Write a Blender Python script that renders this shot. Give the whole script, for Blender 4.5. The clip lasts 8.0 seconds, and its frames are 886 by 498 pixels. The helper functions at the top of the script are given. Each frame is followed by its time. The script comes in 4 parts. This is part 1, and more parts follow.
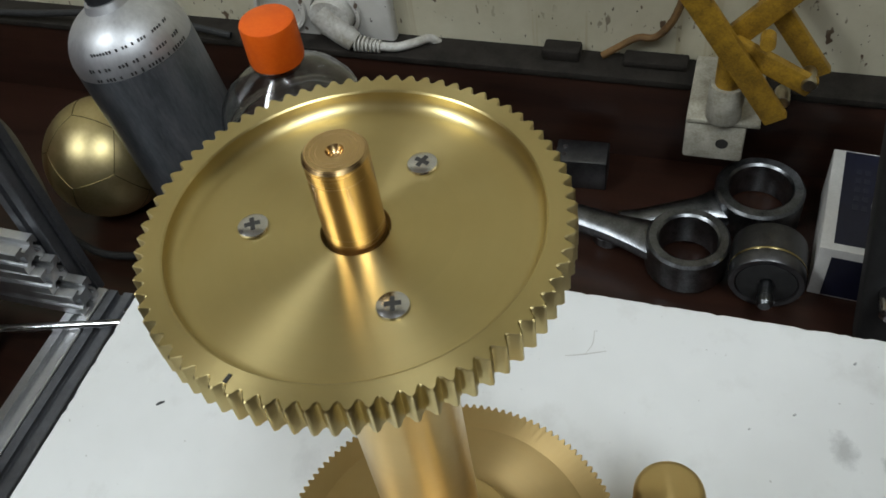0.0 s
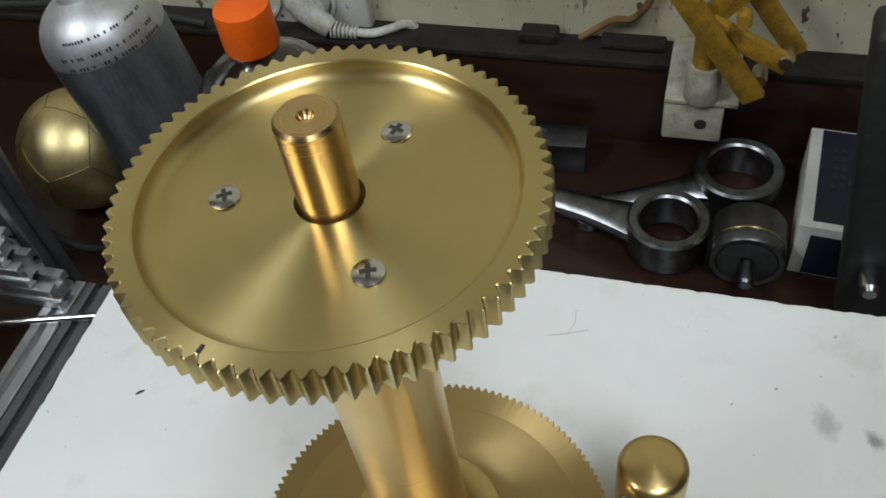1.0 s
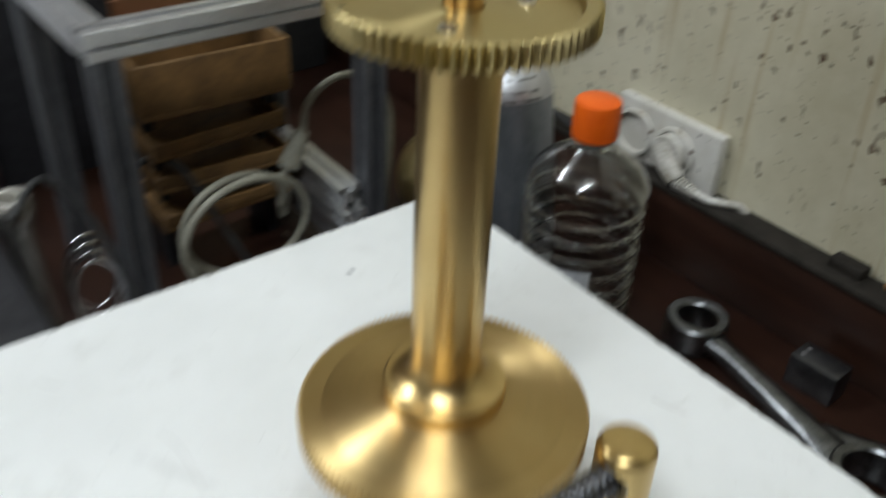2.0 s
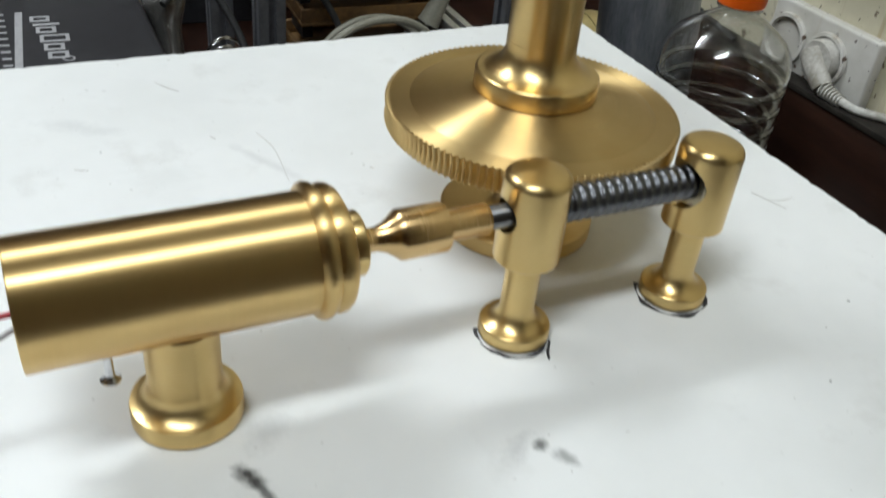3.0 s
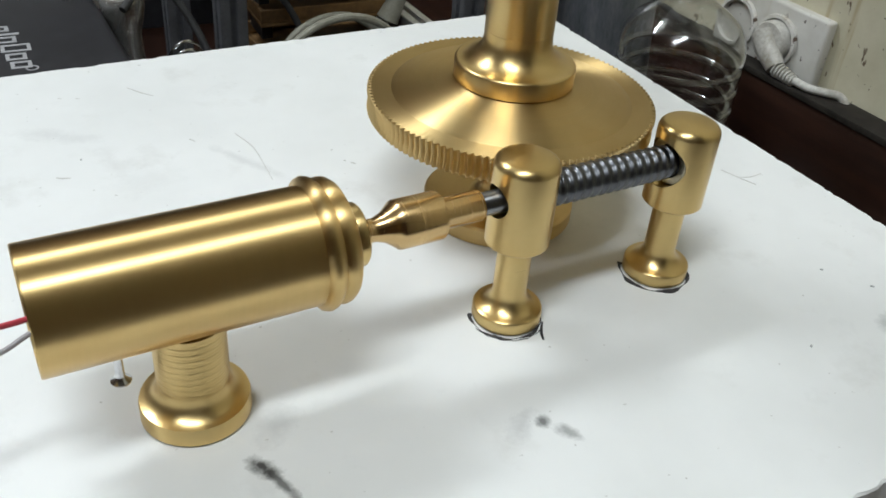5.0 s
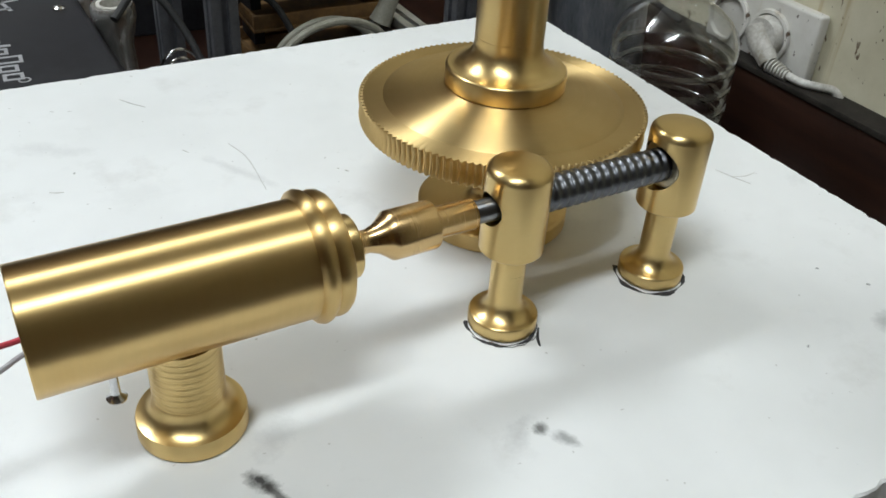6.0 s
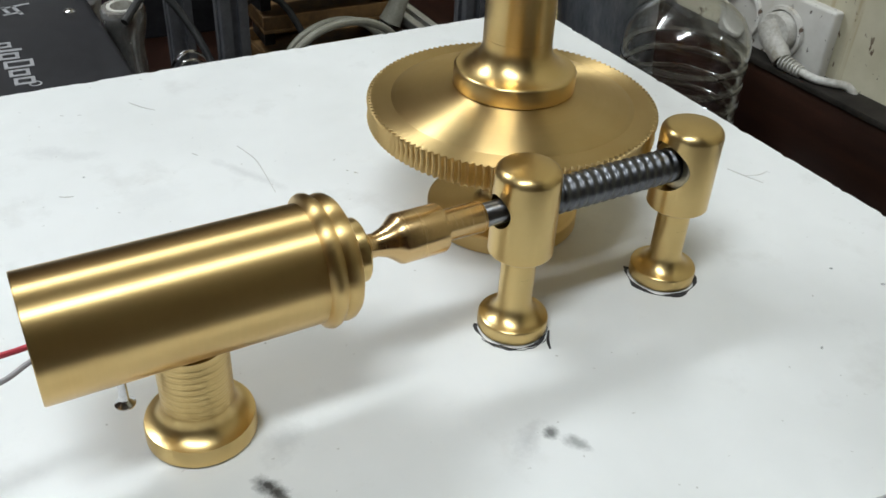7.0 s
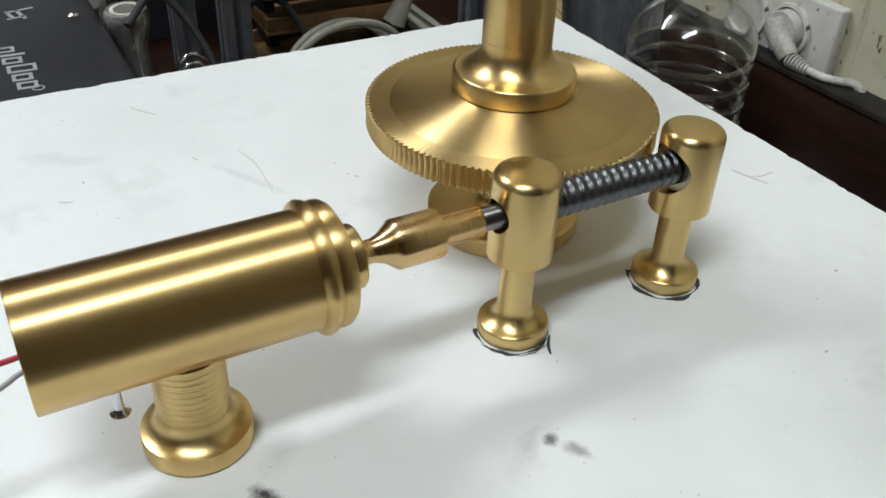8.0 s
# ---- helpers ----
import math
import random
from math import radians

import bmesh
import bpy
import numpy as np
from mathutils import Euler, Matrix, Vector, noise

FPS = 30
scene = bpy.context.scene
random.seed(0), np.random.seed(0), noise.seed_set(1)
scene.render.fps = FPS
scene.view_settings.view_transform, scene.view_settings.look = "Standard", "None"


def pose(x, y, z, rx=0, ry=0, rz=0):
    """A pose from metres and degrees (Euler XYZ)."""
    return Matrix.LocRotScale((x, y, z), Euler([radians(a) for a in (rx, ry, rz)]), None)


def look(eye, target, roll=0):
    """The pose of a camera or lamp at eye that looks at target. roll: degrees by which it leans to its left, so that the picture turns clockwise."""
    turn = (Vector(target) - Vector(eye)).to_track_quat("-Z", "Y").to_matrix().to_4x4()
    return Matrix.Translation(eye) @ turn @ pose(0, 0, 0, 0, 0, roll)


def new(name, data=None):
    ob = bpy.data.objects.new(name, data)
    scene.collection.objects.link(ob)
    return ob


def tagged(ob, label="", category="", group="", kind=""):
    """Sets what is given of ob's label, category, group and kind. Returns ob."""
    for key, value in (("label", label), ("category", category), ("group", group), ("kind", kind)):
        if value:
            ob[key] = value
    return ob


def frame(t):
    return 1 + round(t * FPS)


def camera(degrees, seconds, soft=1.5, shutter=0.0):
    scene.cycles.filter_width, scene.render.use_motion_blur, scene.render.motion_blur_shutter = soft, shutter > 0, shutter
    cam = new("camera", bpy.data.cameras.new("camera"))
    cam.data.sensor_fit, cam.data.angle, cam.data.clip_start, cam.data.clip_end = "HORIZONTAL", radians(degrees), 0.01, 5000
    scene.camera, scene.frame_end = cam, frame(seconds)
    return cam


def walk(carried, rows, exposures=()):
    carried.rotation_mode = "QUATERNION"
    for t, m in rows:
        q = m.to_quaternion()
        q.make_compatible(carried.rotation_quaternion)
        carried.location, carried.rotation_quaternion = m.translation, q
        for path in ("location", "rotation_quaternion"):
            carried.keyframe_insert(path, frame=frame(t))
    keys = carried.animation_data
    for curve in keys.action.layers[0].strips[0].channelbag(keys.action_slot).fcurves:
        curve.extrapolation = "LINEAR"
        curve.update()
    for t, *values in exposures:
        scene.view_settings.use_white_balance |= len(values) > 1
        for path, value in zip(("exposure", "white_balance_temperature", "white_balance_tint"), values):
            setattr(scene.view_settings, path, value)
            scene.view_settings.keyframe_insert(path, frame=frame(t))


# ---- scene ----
cam = camera(52.2, 8.0, soft=1.6, shutter=0.6)
PATH = [
    (0.0, look((-0.1045, -0.0644, 0.3528), (0.0754, 0.0160, 0.1266), -9.90)),
    (0.5, look((-0.1029, -0.0662, 0.3495), (0.0752, 0.0124, 0.1217), -9.2)),
    (0.7, look((-0.105, -0.066, 0.348), (1.081, 0.439, -1.179), -9.7)),
    (0.9, look((-0.105, -0.066, 0.348), (1.081, 0.441, -1.181), -9.8)),
    (1.0, look((-0.1063, -0.0656, 0.3477), (0.0732, 0.0089, 0.1192), -9.85)),
    (1.1, look((-0.106, -0.069, 0.348), (1.083, 0.466, -1.168), -10.6)),
    (1.2, look((-0.107, -0.071, 0.345), (1.095, 0.519, -1.141), -10.3)),
    (1.3, look((-0.110, -0.076, 0.340), (1.111, 0.574, -1.105), -8.6)),
    (1.4, look((-0.121, -0.085, 0.337), (1.112, 0.648, -1.057), -6.8)),
    (1.5, look((-0.1294, -0.0995, 0.3306), (0.0541, 0.0290, 0.1311), -4.40)),
    (1.7, look((-0.1439, -0.1341, 0.3214), (0.0387, 0.0303, 0.1492), 0.33)),
    (1.8, look((-0.1485, -0.1659, 0.3181), (0.0220, 0.0217, 0.1577), 1.83)),
    (1.9, look((-0.1609, -0.1893, 0.3179), (0.0030, 0.0019, 0.1548), 2.25)),
    (2.0, look((-0.1727, -0.2115, 0.3177), (-0.0179, -0.0176, 0.1491), 2.53)),
    (2.1, look((-0.1896, -0.2409, 0.3007), (-0.0448, -0.0349, 0.1377), 2.38)),
    (2.2, look((-0.1987, -0.2484, 0.2855), (-0.0613, -0.0391, 0.1203), 3.94)),
    (3.3, look((-0.1851, -0.2911, 0.2081), (-0.0703, -0.0746, 0.0351), 5.72)),
    (3.5, look((-0.1907, -0.2918, 0.2081), (-0.0766, -0.0765, 0.0331), 5.43)),
    (4.0, look((-0.1983, -0.2877, 0.2102), (-0.0845, -0.0760, 0.0306), 3.86)),
    (4.5, look((-0.2045, -0.2855, 0.2134), (-0.0801, -0.0759, 0.0385), 5.74)),
    (5.0, look((-0.2029, -0.2837, 0.2160), (-0.0727, -0.0745, 0.0449), 5.25)),
    (6.5, look((-0.1995, -0.2818, 0.2193), (-0.0710, -0.0723, 0.0473), 3.60)),
    (7.0, look((-0.1978, -0.2809, 0.2192), (-0.0714, -0.0703, 0.0469), 3.18)),
    (7.5, look((-0.1946, -0.2809, 0.2180), (-0.0698, -0.0694, 0.0456), 2.77)),
    (8.0, look((-0.1927, -0.2797, 0.2194), (-0.0691, -0.0677, 0.0467), 2.46)),
]
walk(cam, PATH, [(0.0, -0.34), (1.2, -0.32), (1.7, -0.12), (2.2, -0.1), (3.3, 0.0), (8.0, -0.05)])

# ---- light: a dim workshop room with two ceiling lamps ----
world = bpy.data.worlds.new("workshop_air")
scene.world = world
world.use_nodes = True
world.node_tree.nodes["Background"].inputs[0].default_value = (0.9, 0.95, 1.0, 1)
world.node_tree.nodes["Background"].inputs[1].default_value = 0.05


def ceiling_lamp(eye, power, long, wide):
    """A hanging lamp that shines down on the bench and, weaker, up at the ceiling."""
    for turn, share in ((0, 1.0), (180, 0.55)):
        data = bpy.data.lights.new("ceiling_lamp", "AREA")
        data.shape, data.size, data.size_y, data.energy = "RECTANGLE", long, wide, power * share
        data.color = (0.90, 0.98, 1.03)
        ob = new("ceiling_lamp", data)
        ob.matrix_world = pose(eye[0], eye[1], eye[2] + (0.01 if turn else 0), turn, 0, 0)
        tagged(ob, "bright tube lamp hanging under the workshop ceiling", "lamp")


ceiling_lamp((-0.75, 1.12, 1.60), 21, 0.95, 0.18)
ceiling_lamp((-0.65, -0.45, 1.60), 17, 0.95, 0.18)


# ---- materials ----
def material(name, color=(0.5, 0.5, 0.5), rough=0.5, metal=0.0, **more):
    m = bpy.data.materials.new(name)
    m.use_nodes = True
    b = m.node_tree.nodes["Principled BSDF"]
    b.inputs["Base Color"].default_value = (*color, 1)
    b.inputs["Roughness"].default_value = rough
    b.inputs["Metallic"].default_value = metal
    for k, v in more.items():
        b.inputs[k.replace("_", " ")].default_value = v
    return m


class Nodes:
    """Short hand for building a node tree."""

    def __init__(self, m):
        self.t = m.node_tree
        self.b = self.t.nodes["Principled BSDF"]

    def add(self, kind, **vals):
        n = self.t.nodes.new(kind)
        for k, v in vals.items():
            setattr(n, k, v)
        return n

    def link(self, a, b):
        self.t.links.new(a, b)

    def coords(self, scale=(1, 1, 1)):
        c, mp = self.add("ShaderNodeTexCoord"), self.add("ShaderNodeMapping")
        mp.inputs["Scale"].default_value = scale
        self.link(c.outputs["Object"], mp.inputs["Vector"])
        return mp.outputs["Vector"]

    def noise(self, vec, scale, detail=4.0, rough=0.55):
        n = self.add("ShaderNodeTexNoise")
        n.inputs["Scale"].default_value, n.inputs["Detail"].default_value = scale, detail
        n.inputs["Roughness"].default_value = rough
        self.link(vec, n.inputs["Vector"])
        return n.outputs["Fac"]

    def ramp(self, fac, stops):
        r = self.add("ShaderNodeValToRGB")
        e = r.color_ramp.elements
        while len(e) < len(stops):
            e.new(0.5)
        for el, (p, c) in zip(e, stops):
            el.position, el.color = p, (*c, 1)
        self.link(fac, r.inputs["Fac"])
        return r.outputs["Color"]

    def mix(self, fac, a, b, how="MIX"):
        n = self.add("ShaderNodeMix", data_type="RGBA", blend_type=how)
        for sock, v in ((n.inputs[0], fac), (n.inputs[6], a), (n.inputs[7], b)):
            if isinstance(v, (int, float)):
                sock.default_value = v
            elif isinstance(v, tuple):
                sock.default_value = (*v, 1)
            else:
                self.link(v, sock)
        return n.outputs[2]

    def math(self, op, a, b=0.0, clamp=False):
        n = self.add("ShaderNodeMath", operation=op, use_clamp=clamp)
        for sock, v in ((n.inputs[0], a), (n.inputs[1], b)):
            if isinstance(v, (int, float)):
                sock.default_value = v
            else:
                self.link(v, sock)
        return n.outputs[0]

    def bump(self, height, strength, distance):
        n = self.add("ShaderNodeBump")
        n.inputs["Strength"].default_value, n.inputs["Distance"].default_value = strength, distance
        self.link(height, n.inputs["Height"])
        self.link(n.outputs["Normal"], self.b.inputs["Normal"])

    def color(self, out):
        self.link(out, self.b.inputs["Base Color"])

    def rough(self, fac, low, high):
        mr = self.add("ShaderNodeMapRange")
        mr.inputs["To Min"].default_value, mr.inputs["To Max"].default_value = low, high
        self.link(fac, mr.inputs["Value"])
        self.link(mr.outputs[0], self.b.inputs["Roughness"])


def turned_metal(name, color, rough, aniso, groove=0.25, dull=(0.75, 0.6, 0.4)):
    """Metal turned on a lathe about the local z axis: fine grooves round the axis."""
    m = material(name, color, rough, 1.0, Anisotropic=aniso, Anisotropic_Rotation=0.25)
    n = Nodes(m)
    tan = n.add("ShaderNodeTangent", direction_type="RADIAL", axis="Z")
    n.link(tan.outputs[0], n.b.inputs["Tangent"])
    c, sep, comb = n.add("ShaderNodeTexCoord"), n.add("ShaderNodeSeparateXYZ"), n.add("ShaderNodeCombineXYZ")
    n.link(c.outputs["Object"], sep.inputs[0])
    r = n.math("SQRT", n.math("ADD", n.math("MULTIPLY", sep.outputs[0], sep.outputs[0]), n.math("MULTIPLY", sep.outputs[1], sep.outputs[1])))
    n.link(r, comb.inputs[0])
    n.link(sep.outputs[2], comb.inputs[2])
    fine = n.noise(comb.outputs[0], 2600, 3.0, 0.7)
    band = n.noise(comb.outputs[0], 420, 3.0, 0.6)
    blot = n.noise(n.coords(), 55, 4.0, 0.6)
    tint = n.mix(n.math("MULTIPLY", blot, 0.55), color, tuple(a * b for a, b in zip(color, dull)))
    tint = n.mix(n.math("MULTIPLY", band, 0.5), tint, tuple(a * 0.8 for a in color))
    n.color(tint)
    ring = n.noise(comb.outputs[0], 1700, 2.0, 0.6)
    n.rough(n.math("ADD", n.math("MULTIPLY", ring, 0.65), n.math("MULTIPLY", blot, 0.35)), rough * 0.74, rough * 1.28)
    n.bump(n.math("ADD", fine, band), groove, 0.00004)
    return m


def worn(name, dark, light, scale, rough=(0.4, 0.7), metal=0.0, bump=0.2, stretch=(1, 1, 1), depth=0.0006):
    m = material(name, dark, 0.5, metal)
    n = Nodes(m)
    v = n.coords(stretch)
    a, b = n.noise(v, scale, 5, 0.6), n.noise(v, scale * 7.3, 4, 0.6)
    f = n.math("ADD", n.math("MULTIPLY", a, 0.65), n.math("MULTIPLY", b, 0.35))
    n.color(n.ramp(f, [(0.33, dark), (0.67, light)]))
    n.rough(f, *rough)
    n.bump(f, bump, depth)
    return m


def wall_spots(name, low, high, drips):
    """Painted surface with dark brown splashes, fine dots and yellowed drips."""
    m = material(name, high, 0.55)
    n = Nodes(m)
    v = n.coords()
    big = n.noise(v, 4.5, 4, 0.6)
    col = n.ramp(n.math("ADD", n.math("MULTIPLY", big, 0.7), n.math("MULTIPLY", n.noise(v, 38, 4, 0.65), 0.3)), [(0.36, low), (0.62, high)])
    drip = n.ramp(n.noise(n.coords((1, 1, 0.05)), 60, 3, 0.6), [(0.60, (0, 0, 0)), (0.70, (1, 1, 1))])
    col = n.mix(n.math("MULTIPLY", drip, drips), col, (0.36, 0.26, 0.11))
    long = n.coords((1, 1, 0.55))
    where = n.ramp(n.noise(v, 14, 2, 0.5), [(0.38, (0, 0, 0)), (0.54, (1, 1, 1))])
    spots = n.ramp(n.noise(long, 118, 2.0, 0.45), [(0.660, (0, 0, 0)), (0.690, (1, 1, 1))])
    col = n.mix(n.math("MULTIPLY", n.math("MULTIPLY", spots, where), 0.92), col, (0.085, 0.042, 0.018))
    dots = n.ramp(n.noise(n.coords((1, 1, 0.7)), 260, 1.5, 0.5), [(0.715, (0, 0, 0)), (0.740, (1, 1, 1))])
    col = n.mix(n.math("MULTIPLY", dots, 0.85), col, (0.06, 0.04, 0.025))
    n.color(col)
    n.bump(big, 0.2, 0.003)
    return m


BRASS = turned_metal("turned_brass", (0.75, 0.55, 0.25), 0.40, 0.93, 0.08)
BRASS_GEAR = turned_metal("turned_brass_face", (0.73, 0.55, 0.265), 0.44, 0.95, 0.22)
BRASS_BRIGHT = turned_metal("polished_brass", (0.75, 0.565, 0.26), 0.30, 0.62, 0.05)
BRASS_PALE = turned_metal("pale_brass", (0.70, 0.585, 0.285), 0.32, 0.88, 0.08)
COPPER = turned_metal("bronze_shaft", (0.76, 0.54, 0.27), 0.26, 0.75, 0.02)
PALE_STEEL = worn("pale_steel", (0.42, 0.38, 0.27), (0.62, 0.57, 0.44), 300, (0.25, 0.4), 1.0, 0.1)
STEEL = turned_metal("steel", (0.26, 0.27, 0.29), 0.30, 0.5)
WORM_STEEL = worn("oiled_steel", (0.105, 0.108, 0.118), (0.17, 0.175, 0.19), 160, (0.27, 0.38), 1.0, 0.04)
DARK_STEEL = worn("dark_steel", (0.12, 0.125, 0.135), (0.24, 0.245, 0.26), 300, (0.25, 0.45), 1.0, 0.15)
SCREW = worn("screw_zinc", (0.55, 0.55, 0.57), (0.78, 0.77, 0.76), 500, (0.09, 0.20), 1.0, 0.15)
RECESS = material("screw_recess", (0.03, 0.028, 0.025), 0.6)
FORGED = worn("forged_steel", (0.11, 0.115, 0.12), (0.30, 0.31, 0.32), 90, (0.2, 0.42), 1.0, 0.3)
BLOCK = worn("ground_steel_block", (0.10, 0.10, 0.105), (0.17, 0.17, 0.175), 120, (0.3, 0.5), 1.0, 0.1)
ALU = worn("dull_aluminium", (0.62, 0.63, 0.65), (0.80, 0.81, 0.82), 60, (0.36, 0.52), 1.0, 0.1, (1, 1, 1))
CHROME_DIRTY = worn("grubby_chrome", (0.34, 0.33, 0.30), (0.78, 0.77, 0.74), 55, (0.12, 0.36), 0.75, 0.3)
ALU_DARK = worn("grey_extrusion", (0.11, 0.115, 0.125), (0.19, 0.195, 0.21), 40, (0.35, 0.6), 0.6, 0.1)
BLACK = worn("black_plastic", (0.012, 0.012, 0.014), (0.030, 0.030, 0.034), 80, (0.35, 0.6), 0.0, 0.1)
BLACK.node_tree.nodes["Principled BSDF"].inputs["Specular IOR Level"].default_value = 0.3
RUBBER = worn("black_rubber", (0.010, 0.010, 0.010), (0.03, 0.03, 0.03), 120, (0.5, 0.8), 0.0, 0.3)
WHITE_PL = worn("grubby_white_plastic", (0.30, 0.275, 0.22), (0.70, 0.69, 0.65), 45, (0.35, 0.6), 0.0, 0.1)
SPATTERED = wall_spots("spattered_white_plastic", (0.50, 0.48, 0.42), (0.70, 0.685, 0.64), 0.3)
BEIGE = worn("beige_cable", (0.21, 0.20, 0.155), (0.33, 0.32, 0.26), 70, (0.4, 0.65), 0.0, 0.1)
ORANGE = worn("orange_plastic", (0.88, 0.115, 0.006), (0.98, 0.17, 0.010), 60, (0.3, 0.45), 0.0, 0.1)
YELLOW = worn("chipped_yellow_paint", (0.15, 0.080, 0.012), (0.50, 0.285, 0.024), 90, (0.35, 0.65), 0.0, 0.5)
CREAM = worn("grubby_cream_paint", (0.26, 0.235, 0.17), (0.56, 0.54, 0.45), 70, (0.4, 0.7), 0.0, 0.4)
CARTON = worn("white_card", (0.60, 0.59, 0.56), (0.74, 0.73, 0.70), 60, (0.5, 0.7), 0.0, 0.1)
BAG = worn("crumpled_white_plastic", (0.58, 0.58, 0.59), (0.76, 0.76, 0.77), 50, (0.25, 0.45), 0.0, 0.4)
NAVY = worn("navy_print", (0.005, 0.006, 0.018), (0.010, 0.012, 0.034), 60, (0.3, 0.5), 0.0, 0.05)
GREY_PRINT = material("grey_print", (0.022, 0.024, 0.042), 0.5)
WHITE_PRINT = worn("white_print", (0.24, 0.24, 0.25), (0.36, 0.36, 0.37), 300, (0.5, 0.7), 0.0, 0.1)
TRAY = worn("worn_brown_wood", (0.075, 0.038, 0.012), (0.24, 0.130, 0.042), 22, (0.5, 0.8), 0.0, 0.3)
INK = worn("black_marker", (0.010, 0.010, 0.012), (0.05, 0.05, 0.055), 900, (0.5, 0.7), 0.0, 0.1)
PENCIL = worn("pencil_grey", (0.36, 0.36, 0.36), (0.55, 0.55, 0.55), 900, (0.5, 0.7), 0.0, 0.1)
FAINT = worn("rubbed_pencil", (0.50, 0.49, 0.46), (0.64, 0.63, 0.61), 900, (0.5, 0.7), 0.0, 0.1)
RED_WIRE = material("red_wire", (0.55, 0.06, 0.08), 0.4)
GREY_WIRE = material("grey_wire", (0.36, 0.34, 0.34), 0.4)
BALL_BRASS = worn("brushed_gold", (0.58, 0.47, 0.22), (0.74, 0.62, 0.33), 40, (0.34, 0.48), 1.0, 0.15)

# cylinder: dull aluminium, smooth shoulder
CYL = worn("scuffed_aluminium", (0.50, 0.51, 0.53), (0.74, 0.75, 0.77), 45, (0.38, 0.55), 0.8, 0.25, (1, 1, 0.15))

BALL_SEAM = worn("tarnished_gold", (0.16, 0.12, 0.05), (0.30, 0.24, 0.11), 200, (0.4, 0.6), 1.0, 0.2)
CYL_DARK = worn("blue_grey_aluminium", (0.13, 0.145, 0.165), (0.30, 0.315, 0.34), 60, (0.30, 0.46), 0.7, 0.25, (1, 1, 0.25))

# clear bottle plastic
PET = material("clear_plastic", (0.97, 0.98, 0.98), 0.03, 0.0, IOR=1.55, Transmission_Weight=1.0)
LABEL = worn("paper_label", (0.40, 0.42, 0.44), (0.62, 0.64, 0.66), 90, (0.5, 0.7), 0.0, 0.1)


def board_material():
    m = material("white_board", (0.74, 0.75, 0.74), 0.42)
    n = Nodes(m)
    v = n.coords()
    big, mid, fine = n.noise(v, 9, 4, 0.6), n.noise(v, 45, 5, 0.65), n.noise(v, 420, 3, 0.6)
    col = n.ramp(big, [(0.30, (0.69, 0.70, 0.69)), (0.62, (0.77, 0.78, 0.775))])
    grime = n.ramp(n.math("MULTIPLY", mid, n.noise(v, 17, 3, 0.6)), [(0.30, (0, 0, 0)), (0.52, (1, 1, 1))])
    col = n.mix(n.math("MULTIPLY", grime, 0.42), col, (0.47, 0.46, 0.43))
    specks = n.ramp(n.noise(v, 260, 2, 0.5), [(0.725, (0, 0, 0)), (0.775, (1, 1, 1))])
    col = n.mix(n.math("MULTIPLY", specks, 0.5), col, (0.24, 0.22, 0.19))
    # dark rubbed smudges: x, y, half length, half width, turn, darkness
    geo = n.add("ShaderNodeTexCoord").outputs["Object"]
    for x, y, a, b, turn, dark in ((-0.1458, -0.1000, 0.0062, 0.0034, -60, 0.95), (-0.1428, -0.1090, 0.0125, 0.0018, -74, 0.8), (-0.056, -0.120, 0.0036, 0.0026, 10, 0.8), (-0.0510, -0.1276, 0.0028, 0.0048, 20, 0.55), (0.0988, -0.1527, 0.0045, 0.0030, 30, 0.6), (-0.136, 0.0794, 0.016, 0.010, 20, 0.06),
                                   (-0.064, -0.119, 0.009, 0.004, 30, 0.22), (0.103, -0.134, 0.008, 0.005, 20, 0.35), (-0.135, -0.085, 0.010, 0.006, 40, 0.18),
                                   (-0.165, 0.135, 0.020, 0.006, -30, 0.12), (0.045, 0.085, 0.010, 0.006, 20, 0.12), (-0.09, 0.08, 0.022, 0.003, -60, 0.14)):
        mp = n.add("ShaderNodeMapping", vector_type="TEXTURE")
        mp.inputs["Location"].default_value = (x, y, 0)
        mp.inputs["Rotation"].default_value = (0, 0, radians(turn))
        mp.inputs["Scale"].default_value = (a, b, 0.05)
        n.link(geo, mp.inputs["Vector"])
        ln = n.add("ShaderNodeVectorMath", operation="LENGTH")
        n.link(mp.outputs[0], ln.inputs[0])
        edge = n.math("SUBTRACT", 1.25, n.math("ADD", ln.outputs["Value"], n.math("MULTIPLY", n.math("SUBTRACT", n.noise(v, 130, 5, 0.7), 0.5), 2.4)), True)
        col = n.mix(n.math("MULTIPLY", n.math("MULTIPLY", edge, dark), 1.0, True), col, (0.035, 0.035, 0.035))
    n.color(col)
    n.rough(mid, 0.33, 0.55)
    n.bump(n.math("ADD", n.math("MULTIPLY", mid, 1.0), n.math("MULTIPLY", fine, 0.4)), 0.10, 0.0005)
    return m


def wood_material():
    m = material("dark_stained_wood", (0.05, 0.02, 0.012), 0.3)
    n = Nodes(m)
    v = n.coords((1.0, 0.10, 1.0))
    w = n.noise(v, 75, 6, 0.65)
    b = n.noise(n.coords(), 8, 4, 0.6)
    col = n.ramp(w, [(0.30, (0.012, 0.006, 0.004)), (0.70, (0.046, 0.019, 0.011))])
    n.color(n.mix(n.math("MULTIPLY", b, 0.6), col, (0.026, 0.010, 0.007)))
    n.rough(b, 0.22, 0.45)
    n.bump(w, 0.15, 0.0005)
    return m


